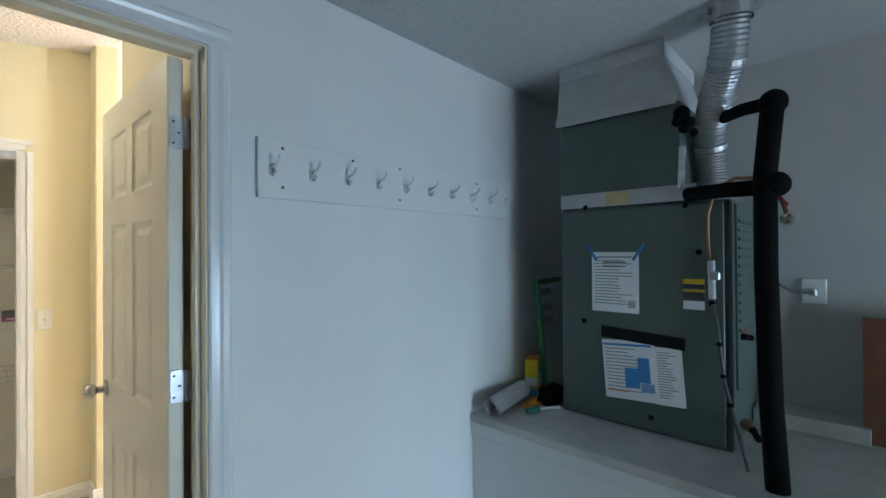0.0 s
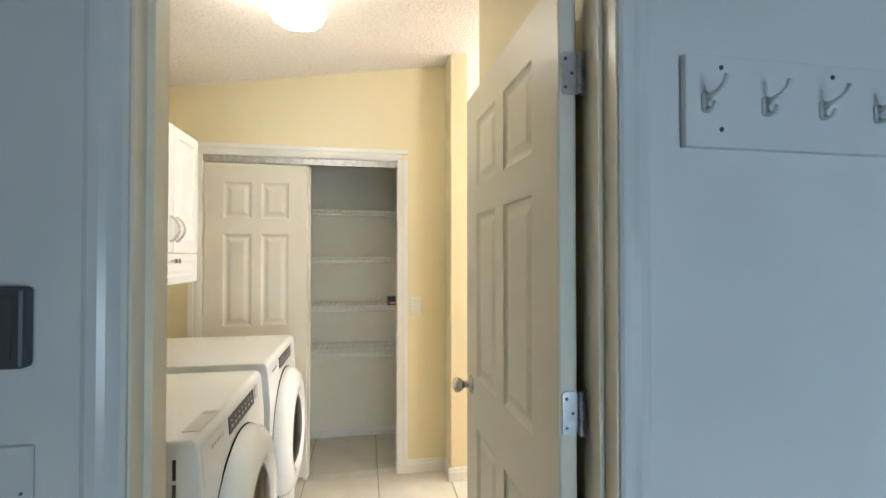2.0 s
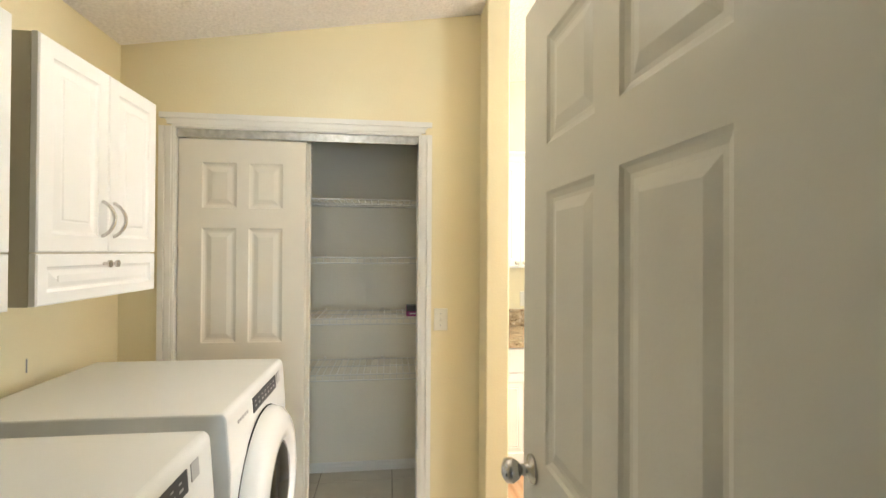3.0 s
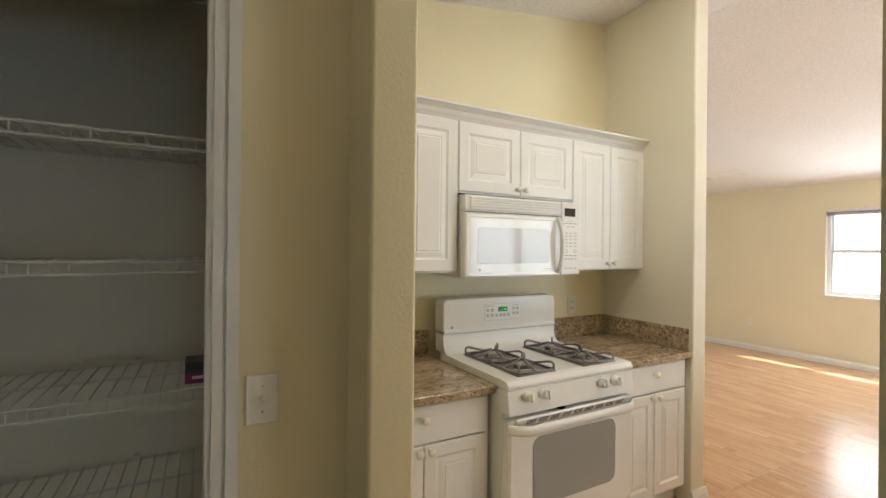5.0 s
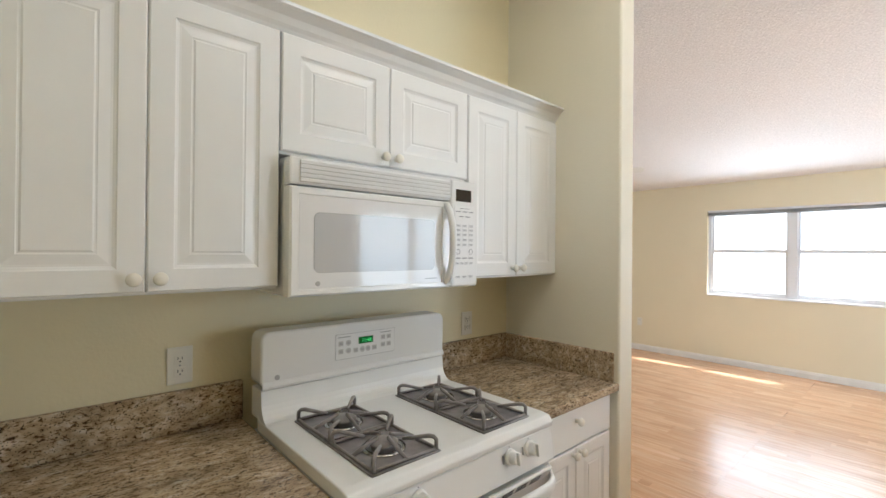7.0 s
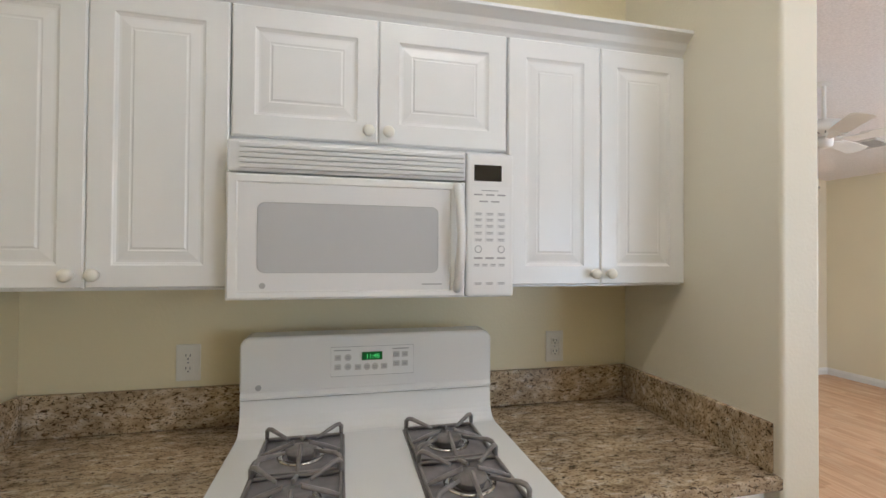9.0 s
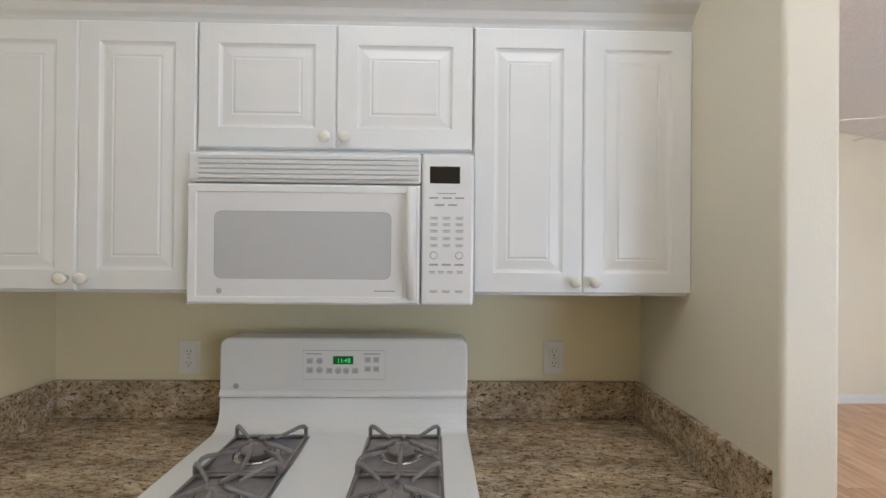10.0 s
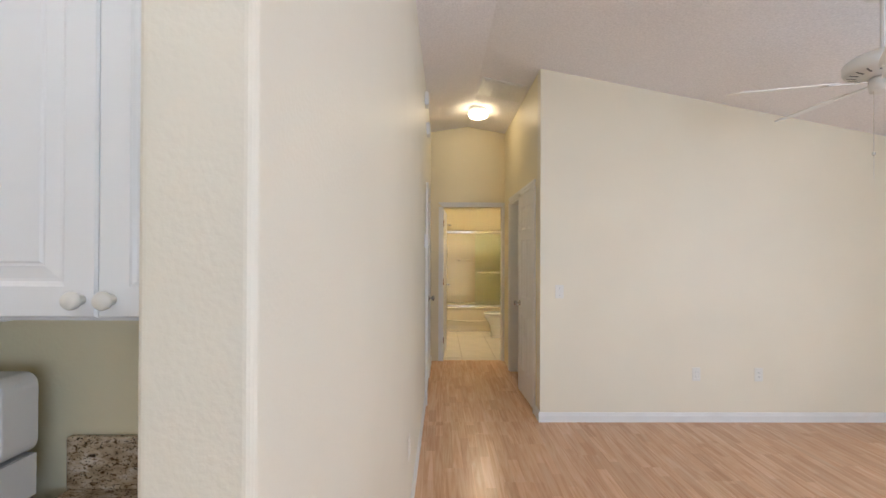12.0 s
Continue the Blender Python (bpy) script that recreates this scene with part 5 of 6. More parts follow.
def cabinet_knob(parent, x, y, z):
    bm = lathe(bmesh.new(), [(0, 0), (0.009, 0), (0.007, 0.008), (0.009, 0.013), (0.0155, 0.018), (0.0165, 0.024), (0.013, 0.030), (0, 0.032)], (x, y, z), '-Y', 18)
    return part("knob", bm, M_ivory, parent, "round white knob", smooth=True)


UF = 5.726  # plane of the upper fronts
def upper_cabinet(x0, x1, z0, z1, rail, label, knob_z):
    t = thing("upper_cabinet", ((x0 + x1) / 2, 5.9, z0), label, "cabinet", "kitchen upper cabinets")
    part("carcass", cube(x0, x1, UF + 0.021, KY - 0.001, z0 - 0.004, z1), M_cab, t)
    w = (x1 - x0 - 0.003) / 2 - 0.001
    for k, a in enumerate((x0 + 0.0015, x0 + 0.0035 + w)):
        d = part("door", moved(raised_front(w, z1 - z0 - 0.006, rail), door_mx(a, UF, z0 + 0.003)), M_cab, t)
        cabinet_knob(d, a + w - 0.026 if k == 0 else a + 0.026, UF, z0 + knob_z)
    return t


upper_cabinet(SX1 + 0.003, 1.943, 1.34, 2.085, 0.056, "white raised-panel upper cabinet with two tall doors", 0.036)
upper_cabinet(1.945, 2.703, 1.735, 2.085, 0.056, "white raised-panel upper cabinet above the microwave", 0.032)
upper_cabinet(2.705, 3.321, 1.34, 2.085, 0.056, "white raised-panel upper cabinet beside the end wall", 0.036)
cr = thing("crown_moulding", (2.3, 5.75, 2.086), "white crown moulding along the upper cabinets", "moulding")
prof = [(KY - 0.002, 2.086), (UF + 0.012, 2.086), (UF + 0.006, 2.095), (UF - 0.004, 2.105), (UF - 0.014, 2.122), (UF - 0.034, 2.138), (UF - 0.042, 2.142), (UF - 0.042, 2.152), (KY - 0.002, 2.152)]
part("moulding", prism(prof, SX1 + 0.002, EX0 + 0.014, 'x'), M_cab, cr)

mw = thing("microwave", (2.325, 5.85, 1.315), "white over-range microwave with a grey window and keypad", "microwave")
MX0, MX1, MZ0, MZ1, MF = 1.950, 2.703, 1.315, 1.720, 5.668
part("case", bevelled(MX0 + 0.003, MX1 - 0.003, MF + 0.045, KY - 0.002, MZ0, MZ1 - 0.002, 0.004, 1), M_enamel, mw)
part("vent_panel", bevelled(MX0, 2.562, MF + 0.004, MF + 0.0445, 1.636, MZ1 - 0.004, 0.006, 2), M_enamel, mw)
for k in range(5):
    z = 1.650 + k * 0.0128
    part("vent_slat", prism([(MF + 0.0035, z - 0.002), (MF - 0.003, z - 0.0035), (MF - 0.003, z + 0.0045), (MF + 0.0035, z + 0.0075)], MX0 + 0.03, 2.556, 'x'), M_plastic, mw)
# shade between the slats, put in as grey strips
for k in range(5):
    z = 1.6445 + k * 0.0128
    part("vent_gap_shade", cube(MX0 + 0.03, 2.556, MF + 0.0015, MF + 0.0038, z - 0.0006, z + 0.0012), M_shade_grey, mw)
WX0, WX1_, WZa, WZb = 2.024, 2.483, 1.383, 1.558
mdoor = part("door", moved(panel_slab(2.560 - MX0, 1.631 - MZ0, 0.04, [(0.024, 2.560 - MX0 - 0.040, 0.018, 1.631 - MZ0 - 0.02)], [(0.003, 0.003)], 0.006), Matrix.Translation((MX0, MF, MZ0))), M_enamel, mw)
part("door_panel", rounded_plate(MX0 + 0.029, 2.560 - 0.045, MZ0 + 0.023, 1.631 - 0.025, MF + 0.0022, MF + 0.0031, 0.006), M_mwpanel, mdoor, "pale grey glass panel")
part("window_glass", rounded_plate(WX0, WX1_, WZa, WZb, MF + 0.0012, MF + 0.0021, 0.018), M_mwglass, mdoor, "grey dotted door glass")
# shadow line of the recessed window edge, painted as a thin grey ring
part("window_edge_shade", rounded_plate(WX0 - 0.0014, WX1_ + 0.0014, WZa - 0.001, WZb + 0.0018, MF + 0.0016, MF + 0.00215, 0.019), M_faintgrey, mdoor)
part("logo_badge", lathe(bmesh.new(), [(0, 0), (0.0075, 0), (0.0075, 0.001), (0, 0.0012)], (2.036, MF + 0.0021, 1.350), '-Y', 16), M_midgrey, mdoor)
part("print_mark", cube(2.44, 2.495, MF + 0.0012, MF + 0.0021, 1.3500, 1.3530), M_faintgrey, mdoor)
part("handle", tube(bmesh.new(), [(2.538, MF + 0.004, 1.338)] + arc((2.538, MF - 0.004, 1.342), (2.538, MF - 0.004, 1.615), (0, -0.036, 0), 14) + [(2.538, MF + 0.004, 1.619)], 0.0125, 12), M_plastic, mdoor, "bowed white handle", smooth=True)
ctl = part("control_panel", bevelled(2.564, MX1, MF, MF + 0.0445, MZ0, MZ1 - 0.004, 0.008, 3), M_enamel, mw)
part("display", bevelled(2.585, 2.665, MF - 0.0015, MF + 0.001, 1.637, 1.682, 0.0008, 1), M_display, ctl, "dark display window")
part("keypad_face", cube(2.578, 2.688, MF - 0.0012, MF + 0.001, 1.325, 1.622), M_plastic, ctl)
rows = [(1.6105, (2.6300,), 0.050, 0.0022), (1.5985, (2.5960, 2.6310, 2.6640), 0.024, 0.004), (1.580, (2.6120, 2.6460), 0.024, 0.004)] + \
       [(z, (2.5970, 2.6300, 2.6640), 0.024, 0.0105) for z in (1.545, 1.5285, 1.511, 1.4915, 1.473)] + \
       [(1.4225, (2.5970, 2.6300, 2.6640), 0.024, 0.005), (1.403, (2.5930, 2.6160, 2.6400, 2.6660), 0.019, 0.0095), (1.352, (2.5970, 2.6300, 2.6640), 0.025, 0.0085)]
for z, xs, w, h in rows:
    for x in xs:
        part("key", cube(x - w / 2, x + w / 2, MF - 0.0026, MF - 0.0013, z - h / 2, z + h / 2), M_keyplate if h > 0.006 else M_faintgrey, ctl)
        if h > 0.006:
            part("key_mark", cube(x - w * 0.38, x + w * 0.38, MF - 0.0032, MF - 0.0027, z + 0.0004, z + 0.0026), M_faintgrey, ctl)
            part("key_mark", cube(x - w * 0.30, x + w * 0.30, MF - 0.0032, MF - 0.0027, z - 0.0030, z - 0.0014), M_faintgrey, ctl)
for x in (2.5970, 2.6640):
    part("round_key", lathe(bmesh.new(), [(0.0085, 0), (0.0105, 0.0004), (0.0105, 0.0012), (0.0085, 0.0016)], (x, MF - 0.0013, 1.447), '-Y', 20), M_faintgrey, ctl)
part("underside_lip", cube(MX0 + 0.02, MX1 - 0.02, MF + 0.06, 6.0, MZ0 - 0.006, MZ0 - 0.0005), M_plastic, mw)

# granite tops with splashes
CT0, CT1, CF = 0.842, 0.878, 5.393
def counter(x0, x1, side_x, side_w, label):
    t = thing("countertop", ((x0 + x1) / 2, 5.7, CT0), label, "countertop", "granite countertops")
    part("slab", bevelled(x0, x1, CF, KY - 0.001, CT0, CT1, 0.007, 3), M_granite, t)
    a, b = (side_x, side_x + side_w)
    part("back_splash", bevelled(x0 if side_x > x0 + 0.1 else b + 0.0005, x1 if side_x < x0 + 0.1 else a - 0.0005, KY - 0.022, KY - 0.001, CT1 + 0.0003, 1.006, 0.003, 1), M_granite, t)
    part("side_splash", bevelled(a, b, 5.415, KY - 0.001, CT1 + 0.0003, 1.006, 0.003, 1), M_granite, t)
    return t


counter(SX1 + 0.001, 1.943, SX1 + 0.001, 0.02, "brown speckled granite countertop beside the wall end")
counter(2.707, EX0 + 0.012, EX0 - 0.008, 0.02, "brown speckled granite countertop with backsplash")

BF = 5.416
def base_cabinet(x0, x1, label):
    t = thing("base_cabinet", ((x0 + x1) / 2, 5.7, 0), label, "cabinet", "kitchen base cabinets")
    part("carcass", cube(x0, x1, BF + 0.021, KY - 0.002, 0.10, CT0 - 0.001), M_cab, t)
    part("toe_kick", cube(x0, x1, BF + 0.08, BF + 0.10, 0.0, 0.10), M_cab, t)
    w = x1 - x0 - 0.05
    dr = part("drawer", moved(panel_slab(w, 0.150, 0.019, [], [], 0.004), door_mx(x0 + 0.025, BF, 0.683)), M_cab, t, "flat white drawer front")
    cabinet_knob(dr, (x0 + x1) / 2, BF, 0.782)
    h = w / 2 - 0.0015
    for k, a in enumerate((x0 + 0.025, x0 + 0.028 + h)):
        d = part("door", moved(raised_front(h, 0.558, 0.052), door_mx(a, BF, 0.118)), M_cab, t)
        cabinet_knob(d, a + h - 0.024 if k == 0 else a + 0.024, BF, 0.655)
    return t


base_cabinet(SX1 + 0.003, 1.932, "white base cabinet with a drawer and two doors")
base_cabinet(2.718, EX0 - 0.004, "white base cabinet with one drawer and two doors")

# gas range
RX0, RX1, RF = 1.946, 2.704, 5.328
RC = (RX0 + RX1) / 2
rg = thing("gas_range", (RC, 5.7, 0), "white gas range with grey grates and a green clock", "range")
part("body", cube(RX0 + 0.004, RX1 - 0.004, RF + 0.03, 5.955, 0.03, 0.86), M_enamel, rg)
for x in (RX0 + 0.04, RX1 - 0.04):
    for y in (RF + 0.08, KY - 0.08):
        part("foot", lathe(bmesh.new(), [(0, 0), (0.015, 0), (0.015, 0.03), (0, 0.03)], (x, y, 0), 'Z', 10), M_black, rg)
part("bottom_drawer", moved(panel_slab(RX1 - RX0 - 0.008, 0.17, 0.03, [], [], 0.006), door_mx(RX0 + 0.004, RF - 0.004, 0.06)), M_enamel, rg)
od = part("oven_door", moved(panel_slab(RX1 - RX0 - 0.008, 0.50, 0.045, [], [], 0.012), door_mx(RX0 + 0.004, RF - 0.018, 0.245)), M_enamel, rg)
part("oven_window", rounded_plate(RC - 0.25, RC + 0.25, 0.365, 0.662, RF - 0.0205, RF - 0.0178, 0.045), M_applgrey, od, "grey oven window")
part("vent_strip", moved(bevelled(RX0 + 0.03, RX1 - 0.03, -0.012, 0.0, 0.0, 0.04, 0.003, 1), Matrix.Translation((0, RF - 0.006, 0.725)) @ pose(0, 0, 0, 30, 0, 0)), M_enamel, od)
for k in range(9):
    a = RX0 + 0.085 + k * 0.067
    for j in range(3):
        part("vent_slot", moved(cube(a, a + 0.05, -0.0132, -0.012, 0.008 + j * 0.009, 0.012 + j * 0.009), Matrix.Translation((0, RF - 0.006, 0.725)) @ pose(0, 0, 0, 30, 0, 0)), M_inkdark, od)
hd = bmesh.new()
rings = []
for k in range(25):
    u = k / 24
    x = RX0 + 0.008 + u * (RX1 - RX0 - 0.016)
    out = 0.052 * min(1.0, (math.sin(math.pi * u) * 3.2)) ** 0.55 if 0 < u < 1 else 0.0
    y = RF - 0.014 - out
    rings.append([hd.verts.new((x, y + dy, 0.712 + dz)) for dy, dz in ((0.014, -0.020), (0.004, -0.021), (-0.004, -0.012), (-0.006, 0.004), (-0.002, 0.017), (0.008, 0.021), (0.014, 0.016))])
for A, B in zip(rings, rings[1:]):
    for k in range(7):
        hd.faces.new((A[k], A[(k + 1) % 7], B[(k + 1) % 7], B[k]))
hd.faces.new(rings[0])
hd.faces.new(rings[-1][::-1])
part("handle", hd, M_plastic, od, "white bar handle", smooth=True)
# sloping control panel with four knobs
cp = part("control_panel", prism([(RF - 0.022, 0.768), (RF - 0.008, 0.872), (RF + 0.06, 0.872), (RF + 0.06, 0.768)], RX0, RX1, 'x', 0.004, 2), M_enamel, rg)
for x in (RX0 + 0.098, RX0 + 0.191, RX1 - 0.221, RX1 - 0.130):
    kn = part("burner_knob", moved(lathe(bmesh.new(), [(0.0, 0), (0.024, 0.0), (0.024, 0.006), (0.019, 0.010), (0.018, 0.026), (0.015, 0.03), (0, 0.03)], (0, 0, 0), '-Y', 24), Matrix.Translation((x, RF - 0.0148, 0.836)) @ pose(0, 0, 0, -8, 0, 0)), M_plastic, cp, "white burner knob")
    part("grip", moved(bevelled(-0.004, 0.004, -0.04, -0.026, -0.018, 0.018, 0.002, 1), Matrix.Translation((x, RF - 0.0148, 0.836)) @ pose(0, 0, 0, -8, 0, 0)), M_plastic, kn)
    part("dial_mark", moved(cube(-0.001, 0.001, -0.0008, 0.0, 0.027, 0.030), Matrix.Translation((x, RF - 0.0148, 0.836)) @ pose(0, 0, 0, -8, 0, 0)), M_inkdark, cp)
    part("dial_mark", moved(cube(-0.034, -0.028, -0.0012, 0.0, -0.012, 0.012), Matrix.Translation((x, RF - 0.0148, 0.836)) @ pose(0, 0, 0, -8, 0, 0)), M_midgrey, cp)
part("latch_tab", bevelled(RC - 0.105, RC - 0.075, RF - 0.026, RF + 0.01, 0.756, 0.767, 0.003, 1), M_black, rg)
ck = part("cooktop", prism([(RF - 0.012, 0.873), (RF - 0.014, 0.888), (RF + 0.0, 0.906), (RF + 0.03, 0.910), (5.87, 0.910), (5.90, 0.925), (5.90, 0.873)], RX0 - 0.001, RX1 + 0.001, 'x', 0.004, 2), M_enamel, rg)
for cx in (RC - 0.192, RC + 0.192):
    tray = part("burner_tray", bevelled(cx - 0.107, cx + 0.107, 5.353, 5.797, 0.9095, 0.9125, 0.001, 1), M_well, ck, "grey enamelled burner tray")
    part("tray_rim", tube(bmesh.new(), [(cx - 0.106, 5.354, 0.913), (cx + 0.106, 5.354, 0.913), (cx + 0.106, 5.796, 0.913), (cx - 0.106, 5.796, 0.913)], 0.0032, 6, closed=True), M_grate, tray, smooth=True)
    for cy in (5.464, 5.686):
        part("burner_ring", lathe(bmesh.new(), [(0.058, 0), (0.06, 0.004), (0.048, 0.006), (0.046, 0.001)], (cx, cy, 0.9126), 'Z', 28), M_chrome, tray, "chrome burner ring", smooth=True)
        part("burner_cap", lathe(bmesh.new(), [(0.0, 0), (0.034, 0), (0.036, 0.012), (0.04, 0.014), (0.04, 0.019), (0.034, 0.022), (0, 0.022)], (cx, cy, 0.9126), 'Z', 24), M_grate, tray, smooth=True)
        bm = bmesh.new()
        h0, h1, q = 0.919, 0.951, 0.104
        corners = [(cx - 0.099, cy - q), (cx + 0.099, cy - q), (cx + 0.099, cy + q), (cx - 0.099, cy + q)]
        tube(bm, [(x, y, h0) for x, y in corners], 0.0055, 6, closed=True)
        for (x, y), (x2, y2) in zip(corners, corners[1:] + corners[:1]):
            ex, ey = (x + x2) / 2, (y + y2) / 2
            ix, iy = cx + (ex - cx) * 0.2, cy + (ey - cy) * 0.2
            tube(bm, [(ex, ey, h0), (ex + (ix - ex) * 0.45, ey + (iy - ey) * 0.45, h0 + 0.014), (ix, iy, h1 - 0.004), (ix, iy, h1 + 0.002)], [0.005, 0.0058, 0.0055, 0.003], 6)
            tube(bm, [(x, y, h0), (x, y, h1 - 0.008), (x + (cx - x) * 0.05, y + (cy - y) * 0.05, h1 - 0.001), (x + (cx - x) * 0.14, y + (cy - y) * 0.14, h1 + 0.001), (cx + (x - cx) * 0.36, cy + (y - cy) * 0.36, h1 - 0.010)], [0.0055, 0.006, 0.006, 0.006, 0.0045], 6)
        part("grate", bm, M_grate, tray, "grey cast iron grate", smooth=True)
# back guard
gd = rounded_plate(RX0 - 0.002, RX1 + 0.002, 1.007, 1.187, 5.868, 5.955, 0.03)
bmesh.ops.bevel(gd, geom=[e for e in gd.edges if all(v.co.y < 5.869 for v in e.verts)], offset=0.008, segments=3, affect='EDGES', profile=0.5)
bg = part("back_guard", gd, M_enamel, rg)
part("guard_lip", prism([(5.8675, 1.007), (5.862, 1.008), (5.860, 1.016), (5.864, 1.026), (5.8675, 1.030)], RX0 + 0.002, RX1 - 0.002, 'x'), M_enamel, bg)
riser = [(5.822, 0.9105)] + [(5.822 + 0.046 * math.sin(a), 0.9105 + 0.062 * (1 - math.cos(a))) for a in (radians(15 * k) for k in range(1, 7))]
part("back_riser", prism(riser + [(5.870, 1.0035), (5.955, 1.0035), (5.955, 0.9105)], RX0 + 0.001, RX1 - 0.001, 'x'), M_enamel, rg, smooth=False)
# shade of the gap below the guard, filled in as a grey strip
part("gap_shade", cube(RX0 + 0.004, RX1 - 0.004, 5.878, 5.95, 1.0035, 1.0068), M_midgrey, rg)
cpanel = part("clock_panel", rounded_plate(RC - 0.125, RC + 0.125, 1.062, 1.150, 5.8662, 5.8678, 0.008), M_plastic, bg)
part("panel_outline", tube(bmesh.new(), [(RC - 0.125, 5.8665, 1.062), (RC + 0.125, 5.8665, 1.062), (RC + 0.125, 5.8665, 1.150), (RC - 0.125, 5.8665, 1.150)], 0.0009, 4, closed=True), M_midgrey, bg)
part("clock_display", bevelled(RC - 0.034, RC + 0.028, 5.8645, 5.8660, 1.108, 1.133, 0.0005, 1), M_dispgreen, cpanel, "green lit clock display")
lettering("clock_digits", "11:48", 0.019, Matrix.Translation((RC - 0.022, 5.8640, 1.1135)) @ pose(0, 0, 0, 90, 0, 0), M_digits, cpanel)
for x, z, sh in ((-0.105, 1.118, 's'), (-0.075, 1.118, 'r'), (-0.105, 1.09, 's'), (-0.075, 1.09, 'r'), (-0.045, 1.088, 's'), (-0.018, 1.088, 'r'), (0.006, 1.088, 'r'), (0.034, 1.088, 's'),
                 (0.072, 1.122, 's'), (0.098, 1.122, 's'), (0.072, 1.094, 's'), (0.098, 1.094, 's')):
    if sh == 'r':
        bm = lathe(bmesh.new(), [(0.0, 0), (0.0105, 0), (0.0105, 0.0012), (0, 0.0014)], (RC + x, 5.8660, z), '-Y', 16)
    else:
        bm = bevelled(RC + x - 0.0095, RC + x + 0.0095, 5.8646, 5.8660, z - 0.0085, z + 0.0085, 0.0006, 1)
    part("clock_key", bm, M_keygrey, cpanel)
    bm = cube(RC + x - 0.006, RC + x + 0.006, 5.8638, 5.8644, z - 0.004, z - 0.001)
    box(bm, RC + x - 0.006, RC + x + 0.006, 5.8638, 5.8644, z + 0.001, z + 0.004)
    part("key_mark", bm, M_midgrey, cpanel)
for x in (-0.092, 0.085):
    part("key_mark", cube(RC + x - 0.025, RC + x + 0.025, 5.8652, 5.866, 1.1385, 1.1415), M_midgrey, cpanel)
part("logo_badge", lathe(bmesh.new(), [(0, 0), (0.0085, 0), (0.0085, 0.001), (0, 0.0014)], (RX0 + 0.05, 5.868, 1.04), '-Y', 16), M_midgrey, bg)

outlet(1.757, KY, 1.083, 'y', "ivory outlet above the granite splash", gfci=True)
outlet(3.022, KY, 1.086, 'y', "ivory duplex outlet above the granite splash")

# unseen kitchen light, placed from the cabinets' shadow slope; its form is assumed
kl = thing("ceiling_light", (2.6, 4.72, zc(2.6) - 0.10), "flat white ceiling light over the kitchen, out of view, its form assumed", "lamp")
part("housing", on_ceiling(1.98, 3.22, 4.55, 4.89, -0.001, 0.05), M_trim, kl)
part("diffuser", on_ceiling(2.0, 3.2, 4.57, 4.87, 0.0505, 0.085), M_kitchenlight, kl, "glowing white diffuser")

# peninsula on the far side of the kitchen
pn = thing("peninsula", (4.2, 3.4, 0), "white peninsula cabinet with a brown granite top", "cabinet")
part("carcass", cube(3.90, 4.50, 2.35, 4.45, 0, CT0 - 0.001), M_cab, pn)
part("granite_top", bevelled(3.85, 4.56, 2.30, 4.50, CT0, CT1, 0.012, 3), M_granite, pn, "brown granite top with a rounded edge")


# ---- living room and hall ----
toggle_switch(4.652, LY, 1.121, 'y', "ivory toggle switch on the pale living room wall")
outlet(5.838, LY, 0.412, 'y', "ivory outlet low on the living room wall")
outlet(6.38, LY, 0.408, 'y', "ivory outlet plate low on the living room wall")
outlet(WX, 7.45, 0.42, 'x', "ivory outlet low on the window wall")
outlet(hall_x(7.3), 7.3, 0.42, '-x', "ivory outlet low on the hall wall")

fan = thing("ceiling_fan", (5.905, 7.195, 2.24), "white five-blade ceiling fan with a pull chain", "fan")
fx_, fy_ = 5.905, 7.195
fz = zc(fx_)
part("canopy", lathe(bmesh.new(), [(0.0, -0.02), (0.105, -0.02), (0.105, 0.012), (0.098, 0.035), (0.075, 0.055), (0.045, 0.068), (0.03, 0.072), (0, 0.072)], (fx_, fy_, fz), '-Z', 24), M_trim, fan, smooth=True)
part("downrod", tube(bmesh.new(), [(fx_, fy_, fz - 0.05), (fx_, fy_, 2.42)], 0.014, 12), M_trim, fan)
part("motor_housing", lathe(bmesh.new(), [(0.0, 2.468), (0.03, 2.466), (0.08, 2.456), (0.13, 2.436), (0.158, 2.414), (0.163, 2.400), (0.163, 2.368), (0.155, 2.352), (0.09, 2.338), (0.06, 2.325), (0, 2.325)], (fx_, fy_, -0.02), 'Z', 32), M_trim, fan, smooth=True)
part("switch_cup", lathe(bmesh.new(), [(0.0, 2.326), (0.055, 2.326), (0.06, 2.30), (0.055, 2.255), (0.03, 2.242), (0, 2.242)], (fx_, fy_, -0.02), 'Z', 24), M_trim, fan, smooth=True)
for k in range(18):
    a = 2 * math.pi * k / 18
    m = Matrix.Translation((fx_, fy_, 2.3275)) @ Matrix.Rotation(a, 4, 'Z') @ Matrix.Translation((0.122, 0, 0)) @ pose(0, 0, 0, 0, -12, 0)
    part("vent_slot", moved(cube(-0.020, 0.020, -0.004, 0.004, -0.0035, 0.0005), m), M_darkgrey, fan)
